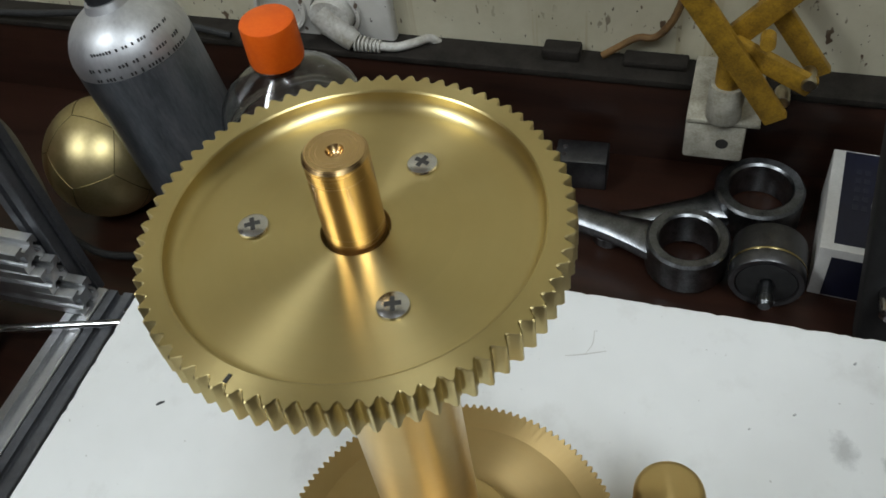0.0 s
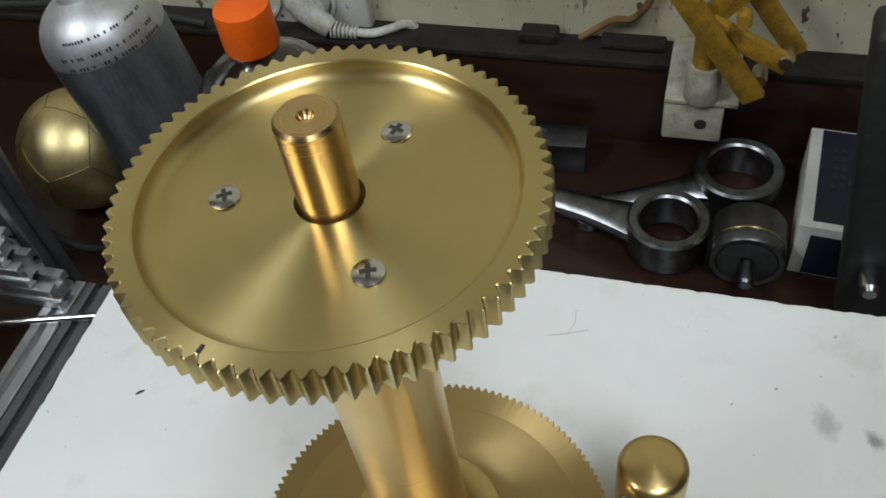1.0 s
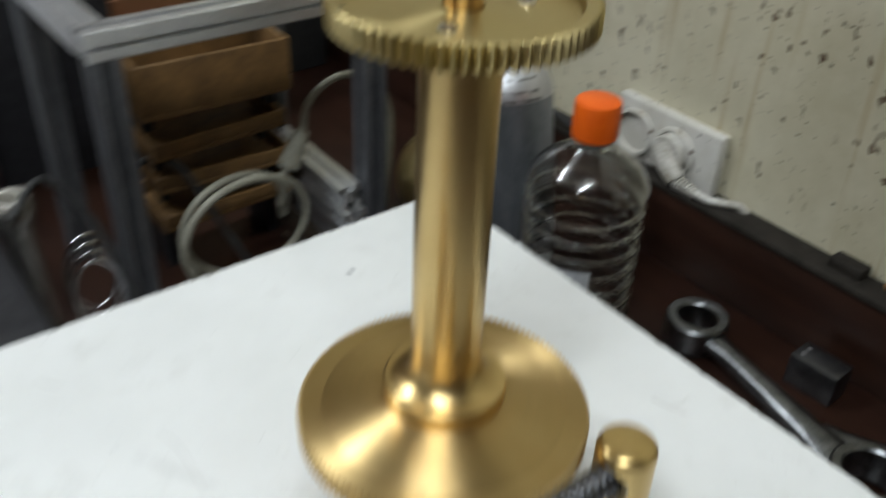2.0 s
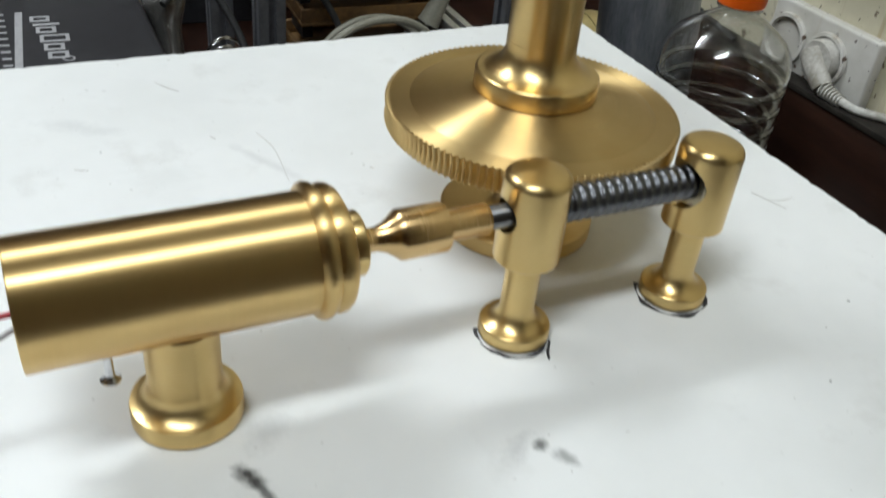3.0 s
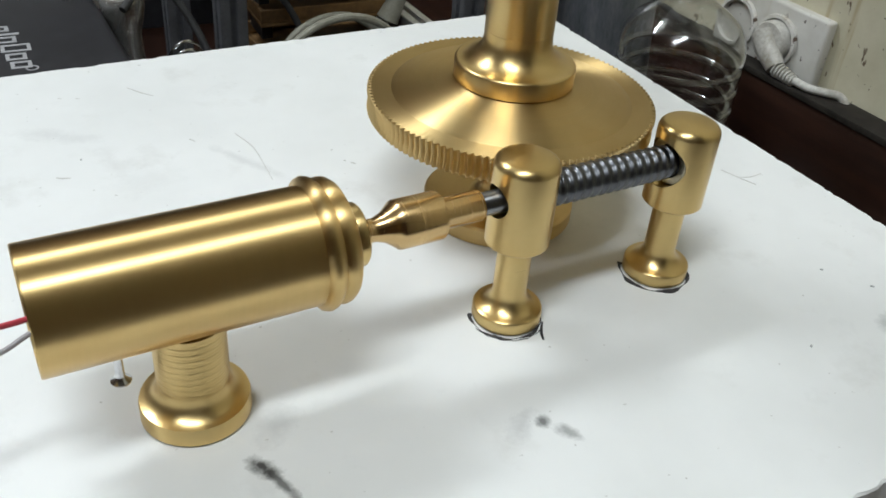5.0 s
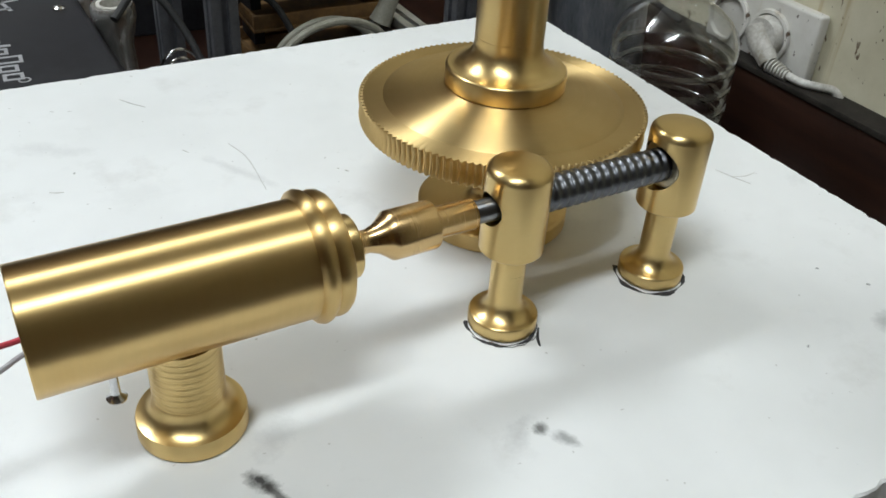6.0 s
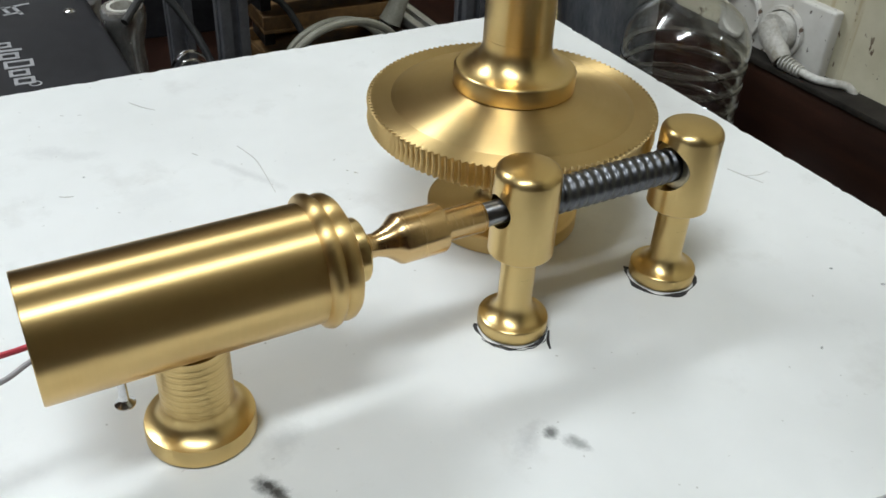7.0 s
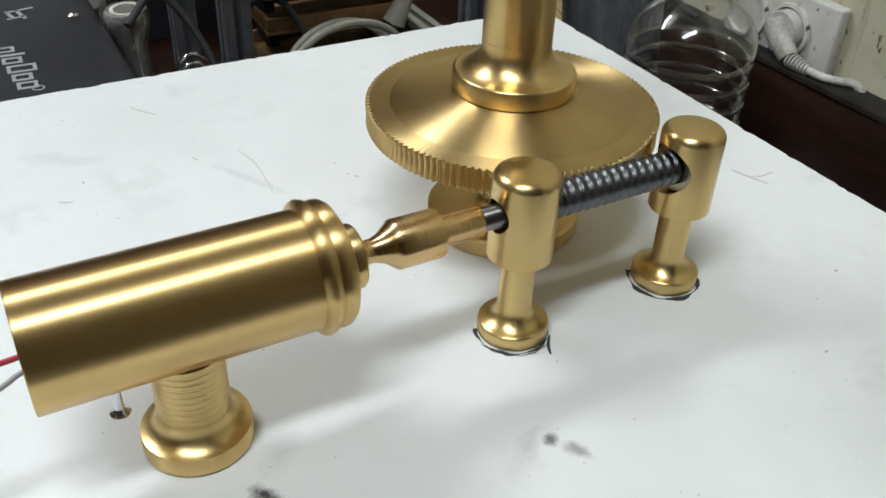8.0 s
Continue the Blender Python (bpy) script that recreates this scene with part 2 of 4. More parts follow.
BOARD, WOOD = board_material(), wood_material()
WALL = wall_spots("stained_cream_wall", (0.49, 0.45, 0.31), (0.64, 0.60, 0.455), 0.55)
LEDGE_TOP = worn("dusty_black_edge", (0.012, 0.010, 0.008), (0.034, 0.029, 0.024), 60, (0.6, 0.85), 0.0, 0.3)
LEDGE_TOP.node_tree.nodes["Principled BSDF"].inputs["Specular IOR Level"].default_value = 0.2
# dark brown for the unseen room, so the brass mirrors a dark band
ROOM = worn("unseen_dark_room", (0.060, 0.036, 0.022), (0.105, 0.066, 0.040), 3, (0.6, 0.8), 0.0, 0.1)
CEIL = worn("ceiling_paint", (0.74, 0.73, 0.71), (0.80, 0.79, 0.77), 3, (0.6, 0.8), 0.0, 0.1)


# ---- building helpers ----
def part(name, bm, mat, parent=None, label="", smooth=35, at=None):
    """Links a bmesh as one mesh object, under a thing or a part if given."""
    me = bpy.data.meshes.new(name)
    bmesh.ops.recalc_face_normals(bm, faces=bm.faces)
    if smooth:
        for f in bm.faces:
            f.smooth = True
        for e in bm.edges:
            if len(e.link_faces) == 2 and e.calc_face_angle() > radians(smooth):
                e.smooth = False
    bm.to_mesh(me)
    bm.free()
    me.materials.append(mat)
    ob = new(name, me)
    if parent:
        ob.parent = parent
    if at is not None:
        ob.matrix_local = at
    if label:
        ob["label"] = label
    return ob


def thing(name, at, label, category, group="", kind=""):
    ob = new(name)
    ob.empty_display_size = 0.02
    ob.matrix_world = at
    return tagged(ob, label, category, group, kind)


def lathe(profile, segs=64, shape=None, bm=None):
    """Turns a profile of (radius, z) about z. shape(i, j, r) may change the radius."""
    bm = bm or bmesh.new()
    rings = []
    for j, (r, z) in enumerate(profile):
        if r < 1e-7:
            rings.append([bm.verts.new((0, 0, z))])
            continue
        ring = []
        for i in range(segs):
            rr = shape(i, j, r) if shape else r
            a = 2 * math.pi * i / segs
            ring.append(bm.verts.new((rr * math.cos(a), rr * math.sin(a), z)))
        rings.append(ring)
    for a, b in zip(rings, rings[1:]):
        for i in range(segs):
            k = (i + 1) % segs
            if len(a) == 1 and len(b) > 1:
                bm.faces.new((a[0], b[i], b[k]))
            elif len(b) == 1 and len(a) > 1:
                bm.faces.new((a[i], a[k], b[0]))
            elif len(a) > 1:
                bm.faces.new((a[i], a[k], b[k], b[i]))
    return bm


def arc(cx, cz, r, a0, a1, n=6):
    return [(cx + r * math.cos(radians(a0 + (a1 - a0) * i / n)), cz + r * math.sin(radians(a0 + (a1 - a0) * i / n))) for i in range(n + 1)]


def block(size, at=(0, 0, 0), bevel=0.0, segs=2, bm=None, turn=None):
    bm = bm or bmesh.new()
    m = Matrix.Translation(at) @ (turn or Matrix()) @ Matrix.Diagonal((*size, 1))
    made = bmesh.ops.create_cube(bm, size=1, matrix=m)["verts"]
    if bevel:
        edges = list({e for v in made for e in v.link_edges})
        bmesh.ops.bevel(bm, geom=edges, offset=bevel, segments=segs, affect="EDGES", profile=0.5)
    return bm


def sweep(points, radius, segs=10, smooth=3, bm=None):
    """A round cable along points, rounded by Catmull-Rom steps."""
    bm = bm or bmesh.new()
    p = [Vector(q) for q in points]
    path = []
    for i in range(len(p) - 1):
        a, b, c, d = p[max(i - 1, 0)], p[i], p[i + 1], p[min(i + 2, len(p) - 1)]
        for s in range(smooth):
            u = s / smooth
            path.append(0.5 * (2 * b + (c - a) * u + (2 * a - 5 * b + 4 * c - d) * u * u + (3 * b - a - 3 * c + d) * u ** 3))
    path.append(p[-1])
    up = Vector((0.123, 0.211, 0.97)).normalized()
    rings = []
    for i, q in enumerate(path):
        t = (path[min(i + 1, len(path) - 1)] - path[max(i - 1, 0)]).normalized()
        x = t.cross(up)
        if x.length < 1e-4:
            x = t.orthogonal()
        x.normalize()
        y = t.cross(x).normalized()
        up = -y if up.dot(y) < 0 else y
        y = up
        x = y.cross(t)
        r = radius(i / (len(path) - 1)) if callable(radius) else radius
        rings.append([bm.verts.new(q + r * (math.cos(2 * math.pi * k / segs) * x + math.sin(2 * math.pi * k / segs) * y)) for k in range(segs)])
    for a, b in zip(rings, rings[1:]):
        for k in range(segs):
            bm.faces.new((a[k], a[(k + 1) % segs], b[(k + 1) % segs], b[k]))
    bm.faces.new(rings[0]), bm.faces.new(rings[-1][::-1])
    return bm


def bored(ob, bores):
    """Cuts round bores (place, direction, radius, length) through a mesh object for good."""
    for at, way, r, length in bores:
        bm = bmesh.new()
        m = Matrix.Translation(at) @ Vector(way).to_track_quat("Z", "Y").to_matrix().to_4x4()
        bmesh.ops.create_cone(bm, cap_ends=True, segments=40, radius1=r, radius2=r, depth=length, matrix=m)
        me = bpy.data.meshes.new("bore")
        bm.to_mesh(me)
        bm.free()
        tool = new("bore", me)
        bpy.context.view_layer.update()
        tool.matrix_world = ob.matrix_world
        mod = ob.modifiers.new("bore", "BOOLEAN")
        mod.object, mod.operation, mod.solver = tool, "DIFFERENCE", "EXACT"
        bpy.context.view_layer.update()
        done = bpy.data.meshes.new_from_object(ob.evaluated_get(bpy.context.evaluated_depsgraph_get()))
        ob.modifiers.clear()
        old, ob.data = ob.data, done
        bpy.data.meshes.remove(old)
        bpy.data.objects.remove(tool)
        bpy.data.meshes.remove(me)
    bm = bmesh.new()
    bm.from_mesh(ob.data)
    for f in bm.faces:
        f.smooth = True
    for e in bm.edges:
        e.smooth = not (len(e.link_faces) == 2 and e.calc_face_angle() > radians(30))
    bm.to_mesh(ob.data)
    bm.free()
    return ob


def along_x(x, y, z):
    """A pose whose local z points along the world's x."""
    return pose(x, y, z, 0, 90, 0)


# ---- the place ----
DESK = -0.19


def structure(name, bm, mat, label, smooth=0, at=None):
    ob = part(name, bm, mat, None, "", smooth, at)
    return tagged(ob, label, name.split("_")[0], "", "structure")


structure("wall_east", block((0.10, 5.0, 2.8), (0.537, -0.3, 0.40)), WALL, "cream painted wall with brown splashes and drips")
# unseen walls and floor, added dark to shape the brass reflections
structure("wall_north", block((3.2, 0.1, 2.8), (-1.013, 1.45, 0.40)), ROOM, "unseen dark wall added to darken reflections in the brass")
structure("wall_south", block((3.2, 0.1, 2.8), (-1.013, -2.35, 0.40)), ROOM, "unseen dark wall added to darken reflections in the brass")
structure("wall_west", block((0.1, 3.7, 2.8), (-2.563, -0.45, 0.40)), ROOM, "unseen dark wall added to darken reflections in the brass")
structure("floor", block((3.0, 3.7, 0.1), (-1.013, -0.45, -1.0)), ROOM, "unseen dark floor added to close the room")
structure("ceiling", block((3.0, 3.7, 0.1), (-1.013, -0.45, 1.83)), CEIL, "off-white workshop ceiling")

desk = thing("desk", pose(0, 0, DESK), "dark stained wooden desk with a raised back edge against the wall", "desk")
part("desktop", block((1.338, 2.2, 0.03), (-0.187, 0.20, -0.015), 0.002), WOOD, desk, "dark reddish brown wooden top")
part("backboard", block((0.027, 2.2, 0.0775), (0.4705, 0.20, 0.03875), 0.001), WOOD, desk, "upright dark wooden board along the wall")
part("edge_strip", block((0.031, 2.2, 0.006), (0.4705, 0.20, 0.0808), 0.001), LEDGE_TOP, desk, "dusty black edging strip")
part("peg", block((0.016, 0.030, 0.010), (0.476, 0.062, 0.0887), 0.002), LEDGE_TOP, desk)
part("peg", block((0.016, 0.050, 0.006), (0.476, -0.012, 0.0868), 0.002), LEDGE_TOP, desk)
for x in (-0.80, 0.40):
    for y in (-0.84, 1.24):
        part("leg", block((0.06, 0.06, 0.73), (x, y, -0.395), 0.003), WOOD, desk)

box_under = thing("support_box", pose(-0.12, 0.0, DESK), "plain dark wooden box under the white board", "box")
part("box_body", block((0.42, 0.28, 0.178), (0, 0, 0.089), 0.003), WOOD, box_under)

# ---- the white board with a chipped edge ----
def board():
    bm = bmesh.new()
    x0, x1, y0, y1 = -0.50, 0.163, -0.1900, 0.2112
    rng = random.Random(4)
    outline = []

    def side(a, b, n, wobble):
        for i in range(n):
            u = i / n
            p = Vector(a).lerp(Vector(b), u)
            k = rng.random()
            inw = (rng.random() * 0.0004 + (rng.random() * 0.0013 if k > 0.8 else 0)) * wobble
            outline.append((p, inw))
    side((x0, y0), (x1, y0), 160, 1)
    side((x1, y0), (x1, y1), 150, 1)
    side((x1, y1), (x0, y1), 220, 1)
    side((x0, y1), (x0, y0), 60, 1)
    mid = Vector(((x0 + x1) / 2, (y0 + y1) / 2))
    top, lip, low = [], [], []
    for p, inw in outline:
        d = Vector((math.copysign(1, mid.x - p.x) if min(abs(p.x - x0), abs(p.x - x1)) < 1e-6 else 0, math.copysign(1, mid.y - p.y) if min(abs(p.y - y0), abs(p.y - y1)) < 1e-6 else 0))
        q = p + d * (inw + 0.0006)
        top.append(bm.verts.new((q.x, q.y, 0)))
        q = p + d * inw * 0.6
        lip.append(bm.verts.new((q.x, q.y, -0.0008)))
        low.append(bm.verts.new((p.x, p.y, -0.012)))
    n = len(top)
    for i in range(n):
        k = (i + 1) % n
        bm.faces.new((top[i], lip[i], lip[k], top[k]))
        bm.faces.new((lip[i], low[i], low[k], lip[k]))
    bm.faces.new(top), bm.faces.new(low[::-1])
    return bm


white_board = part("white_board", board(), BOARD, None, "", 0)
tagged(white_board, "white painted board with smudges, pencil marks and chipped edges", "board")


def pen_ring(x, y, r, a0, a1, width, seed):
    """An uneven hand-drawn line round a foot, a fraction of a millimetre thick."""
    bm = bmesh.new()
    rng = random.Random(seed)
    n = 70
    verts = []
    for i in range(n + 1):
        a = radians(a0 + (a1 - a0) * i / n)
        w = width * (0.55 + 0.45 * math.sin(i * 0.31 + seed)) * (0.7 + 0.5 * rng.random())
        rr = r + 0.0002 * math.sin(i * 0.5)
        verts.append([bm.verts.new((x + q * math.cos(a), y + q * math.sin(a), z)) for q, z in ((rr - w / 2, 0.00005), (rr - w / 2, 0.00025), (rr + w / 2, 0.00025), (rr + w / 2, 0.00005))])
    for p, q in zip(verts, verts[1:]):
        for k in range(3):
            bm.faces.new((p[k], p[k + 1], q[k + 1], q[k]))
    return part("pen_line", bm, INK, white_board, "black marker line", 0)


def pen_stroke(points, width, mat=INK):
    return part("pen_line", sweep([(x, y, 0.00008) for x, y in points], lambda u: width * (0.5 + 0.5 * math.sin(math.pi * min(max(u, 0.06), 0.94))), 6, 4), mat, white_board, "thin dark line", 0)



# ---- the brass worm drive on the board ----
YW, HW = -0.0674, 0.0538          # worm axis
X1, X2, XM = -0.0375, 0.0357, -0.1566


def gear_shape(teeth, depth, toothed, lift=(0.0, 0.30, 0.95, 1.0, 0.95, 0.30)):
    """Rounded teeth: six steps a tooth on the rings named in toothed."""

    def shape(i, j, r):
        return r - depth * (1 - lift[i % 6]) if j in toothed else r
    return shape


gear_column = thing("gear_column", pose(0, 0, 0), "turned brass column carrying a large lower gear and a smaller upper gear", "gear train")
part("base_disc", lathe([(0, 0), (0.0326, 0), (0.0332, 0.0006), (0.0332, 0.0072), (0.0326, 0.0079), (0.0318, 0.0082), (0.013, 0.0082), (0, 0.0082)], 96), BRASS, gear_column, "flat round brass foot")
part("base_stem", lathe([(0.0135, 0.0083)] + arc(0.0135, 0.0143, 0.006, 270, 180, 5)[::1] + [(0.0075, 0.036)] + arc(0.0125, 0.036, 0.005, 180, 90, 4) + [(0.0135, 0.0463), (0, 0.0463)], 56), BRASS_BRIGHT, gear_column)
ZG = 0.0570
teeth_low = 132
ZC = ZG + 0.0062                   # the face rises to the hub as a low cone
part("lower_gear", lathe([(0, ZG - 0.0105), (0.050, ZG - 0.0105), (0.0575, ZG - 0.0105), (0.0592, ZG - 0.0102), (0.0600, ZG - 0.0092), (0.0594, ZG - 0.0054), (0.0600, ZG - 0.0016), (0.0600, ZG - 0.0005), (0.0597, ZG), (0.0572, ZG + 0.0001),
                          (0.0500, ZG + 0.0002), (0.0496, ZG + 0.0005), (0.0400, ZG + 0.0026), (0.0250, ZC), (0, ZC)], teeth_low * 6,
                         gear_shape(teeth_low, 0.0017, (3, 4, 5, 6, 7, 8), (0.0, 0.16, 0.78, 1.0, 0.78, 0.16))), BRASS_GEAR, gear_column, "large worm gear with fine teeth", at=pose(0, 0, 0))
part("collar", lathe([(0, ZC + 0.0001), (0.0240, ZC + 0.0001), (0.0249, ZC + 0.0008), (0.0249, ZC + 0.0074), (0.0246, ZC + 0.0080), (0.0240, ZC + 0.0084)] + arc(0.0240, ZC + 0.0185, 0.0101, 268, 180, 14) + [(0.0139, ZC + 0.021), (0, ZC + 0.021)], 96), BRASS_BRIGHT, gear_column, "polished flared collar")
part("column", lathe([(0.0139, ZC + 0.0211), (0.0139, 0.205), (0.0138, 0.2183), (0, 0.2183)], 96), BRASS_BRIGHT, gear_column)
ZT, R2 = 0.2270, 0.0432
teeth_up = 75
upper = part("upper_gear", lathe([(0.0068, ZT - 0.0084), (0.034, ZT - 0.0084), (0.0395, ZT - 0.0084), (R2 - 0.0010, ZT - 0.0084), (R2, ZT - 0.0079), (R2, ZT - 0.0003), (R2 - 0.0004, ZT), (R2 - 0.0035, ZT), (0.0378, ZT), (0.0374, ZT - 0.0003)]
                              + arc(0.0345, ZT - 0.0012, 0.0028, 0, -90, 7) + [(0.020, ZT - 0.0037), (0.0071, ZT - 0.0033), (0.0069, ZT - 0.0036), (0.0068, ZT - 0.0084)], teeth_up * 6,
                              gear_shape(teeth_up, 0.0019, (3, 4, 5, 6), (0.0, 0.22, 0.80, 1.0, 0.80, 0.22))), BRASS_PALE, gear_column, "dished brass gear wheel held by three screws")
part("shaft", lathe([(0, 0.2100), (0.0062, 0.2100), (0.0062, 0.2440), (0.0056, 0.2447), (0.0017, 0.2447), (0.0012, 0.2438), (0, 0.2428)], 64), COPPER, gear_column, "bronze shaft with a centre-drilled end")
for k in range(3):
    a = radians(-141 + 120 * k)
    seat = pose(0.0212 * math.cos(a), 0.0212 * math.sin(a), ZT - 0.0038, 0, 0, 20 + 50 * k)
    part("screw", lathe([(0, 0.0), (0.0031, 0.0), (0.0033, 0.0003), (0.0031, 0.0007), (0.0023, 0.0010), (0.0012, 0.00115), (0, 0.00118)], 32), SCREW, upper, "small zinc cross-head screw", at=pose(0.0212 * math.cos(a), 0.0212 * math.sin(a), ZT - 0.0038, 0, 0, 20 + 50 * k))
    bm = block((0.0032, 0.0009, 0.0002), (0, 0, 0.00117))
    block((0.0009, 0.0032, 0.0002), (0, 0, 0.00119), bm=bm)
    part("recess", bm, RECESS, upper, "dark cross recess", 0, at=seat)
part("punch_mark", block((0.0018, 0.0007, 0.0002), (0, 0, 0.0001)), RECESS, upper, "dark painted mark on the rim", 0, at=pose(0.0402 * math.cos(radians(168)), 0.0402 * math.sin(radians(168)), ZT, 0, 0, 168))


def bearing_post(x, bores, label, ring=0.0):
    post = thing("bearing_post", pose(x, YW, 0), label, "post", "posts that carry the worm")
    foot = [(0, 0.0004), (0.0127, 0.0004), (0.0132, 0.0009), (0.0132, 0.0052), (0.0130, 0.0057)] + arc(0.0136, 0.0131, 0.0072, 262, 180, 10) + [(0.0064, 0.0165), (0.0064, 0.0345), (0, 0.0345)]
    part("foot", lathe(foot, 64), BRASS_BRIGHT, post, "waisted brass stem on a round foot")
    cap = [(0, 0.0346), (0.0112, 0.0346), (0.0118, 0.0352), (0.0118, 0.0655)] + arc(0.0083, 0.0655, 0.0035, 8, 78, 6) + [(0.0045, 0.0694), (0, 0.0697)]
    head = part("head", lathe(cap, 64), BRASS_BRIGHT, post, "domed brass head with a cross bore")
    bored(head, bores)
    if ring:
        part("bearing_ring", lathe([(0.0066, -0.0026), (0.0091, -0.0026), (0.0094, -0.0022), (0.0094, 0.0020), (0.0066, 0.0020), (0.0066, -0.0026)], 48), PALE_STEEL, post, "pale metal ring in the bore", at=along_x(ring, 0, HW))
    return post


bearing_post(X1, [((-0.006, 0, HW), (1, 0, 0), 0.0062, 0.020), ((0.010, 0, HW), (1, 0, 0), 0.0076, 0.012)], "turned brass post with a domed top where the shaft enters")
bearing_post(X2, [((-0.006, 0, HW), (1, 0, 0), 0.0096, 0.020), ((0.006, 0, HW), (1, 0, 0), 0.0046, 0.030)], "turned brass post with a domed top at the worm's far end", -0.0050)

worm_shaft = thing("worm_shaft", along_x(0, YW, HW), "steel worm screw running between two brass posts", "worm screw")
part("shaft", lathe([(0, -0.0620), (0.0040, -0.0620), (0.0042, -0.0617), (0.0042, X1 + 0.0085), (0.0042, X2 + 0.010), (0, X2 + 0.010)], 36), STEEL, worm_shaft, "smooth steel shaft")


def worm(x0, x1, pitch, r, depth):
    """A screw thread: rings whose radius follows the helix."""
    bm = bmesh.new()
    segs, step = 40, 0.00032
    n = int((x1 - x0) / step)
    rings = []
    for j in range(n + 1):
        z = x0 + j * step
        ring = []
        for i in range(segs):
            a = 2 * math.pi * i / segs
            ph = ((z / pitch + i / segs) % 1.0)
            d = abs(ph - 0.5) * 2
            k = min(max((d - 0.28) / 0.42, 0), 1)
            rr = r - depth * k * k * (3 - 2 * k)
            ring.append(bm.verts.new((rr * math.cos(a), rr * math.sin(a), z)))
        rings.append(ring)
    for a, b in zip(rings, rings[1:]):
        for i in range(segs):
            k = (i + 1) % segs
            bm.faces.new((a[i], a[k], b[k], b[i]))
    bm.faces.new(rings[0][::-1]), bm.faces.new(rings[-1])
    return bm


part("worm", worm(X1 + 0.0092, X2 - 0.0045, 0.00385, 0.0066, 0.0009), WORM_STEEL, worm_shaft, "grey steel screw thread", 60)

motor = thing("motor_unit", pose(0, 0, 0), "brass tube motor housing on a turned pillar with a shaft coupling", "motor")
tube = [(0.0172, -0.150), (0.0172, -0.1990), (0.0176, -0.1994), (0.0188, -0.1994), (0.0191, -0.1990), (0.0191, -0.1182), (0.0200, -0.1178), (0.0212, -0.1168)] \
    + [(0.0216, -0.1156), (0.0212, -0.1142), (0.0202, -0.1132), (0.0198, -0.1126), (0.0203, -0.1118), (0.0205, -0.1106), (0.0202, -0.1090), (0.0190, -0.1074), (0.0166, -0.1062), (0.0100, -0.1060), (0, -0.1060)]
part("housing", lathe(tube, 128), BRASS, motor, "satin brass tube with a beaded front end", at=along_x(0, YW, HW))
part("motor_can", lathe([(0, -0.196), (0.0150, -0.196), (0.0171, -0.194), (0.0171, -0.151), (0, -0.151)], 48), DARK_STEEL, motor, "dark motor body inside the tube", at=along_x(0, YW, HW))
part("boss", lathe([(0, -0.1059), (0.0102, -0.1059), (0.0105, -0.1054), (0.0105, -0.1010), (0.0100, -0.1004), (0.0075, -0.1002), (0, -0.1002)], 48), BRASS_BRIGHT, motor, at=along_x(0, YW, HW))
couple = [(0, -0.1001), (0.0058, -0.1001), (0.0050, -0.0992), (0.0040, -0.0972), (0.0039, -0.0950), (0.0050, -0.0918), (0.0070, -0.0890), (0.0082, -0.0876), (0.0084, -0.0868), (0.0084, -0.0722), (0.0080, -0.0714), (0.0056, -0.0706), (0.0054, -0.0702), (0.0054, -0.0560), (0.0050, -0.0554), (0, -0.0554)]
part("coupling", lathe(couple, 56), COPPER, motor, "stepped bronze shaft coupling", at=along_x(0, YW, HW))
pillar = [(0, 0.0003), (0.0171, 0.0003), (0.0176, 0.0008), (0.0176, 0.0060), (0.0173, 0.0066)] + arc(0.0180, 0.0136, 0.0066, 264, 182, 10) + [(0.0114 - (0.00016 if k % 3 == 0 else 0.00004 * (k % 2)), 0.0142 + 0.0004 * k) for k in range(57)] + [(0.0114, 0.0372), (0, 0.0372)]
part("pillar", lathe(pillar, 72), BRASS_BRIGHT, motor, "waisted brass pillar with a round foot", at=pose(XM, YW, 0))
part("set_screw", lathe([(0, 0.0), (0.0012, 0.0), (0.0030, 0.0006), (0.0032, 0.0012), (0.0016, 0.0026), (0.0014, 0.003), (0.0014, 0.0155), (0, 0.0155)], 24), SCREW, motor, "small countersunk screw under the tube", at=pose(-0.178, YW, 0.0195))
part("wire", sweep([(-0.190, YW + 0.002, HW - 0.002), (-0.200, YW - 0.002, HW - 0.001), (-0.215, YW - 0.006, HW + 0.001), (-0.26, YW - 0.01, HW - 0.001), (-0.32, YW - 0.01, HW - 0.02), (-0.40, YW + 0.01, 0.004)], 0.0009, 8, 5), RED_WIRE, motor, "thin red wire")
part("wire", sweep([(-0.190, YW + 0.001, HW - 0.005), (-0.200, YW - 0.003, HW - 0.0055), (-0.214, YW - 0.008, HW - 0.0065), (-0.26, YW - 0.012, HW - 0.005), (-0.32, YW - 0.015, HW - 0.024), (-0.40, YW + 0.004, 0.004)], 0.0008, 8, 5), GREY_WIRE, motor, "thin grey wire")

pen_ring(X1 - 0.0007, YW - 0.0006, 0.0135, 150, 378, 0.0016, 1)
pen_ring(X1 - 0.0004, YW - 0.0008, 0.0143, 185, 300, 0.0004, 5)
pen_ring(X2 - 0.0007, YW - 0.0006, 0.0139, 130, 362, 0.0024, 2)
pen_stroke([(X1 + 0.0105, YW - 0.0095), (-0.0305, -0.0815), (-0.0324, -0.0858)], 0.0006)
pen_stroke([(0.0572, 0.1672), (0.0586, 0.1659), (0.0600, 0.1640)], 0.0007)
pen_stroke([(0.1248, -0.0134), (0.1262, -0.0180), (0.1275, -0.0220), (0.1312, -0.0313)], 0.00035, FAINT)
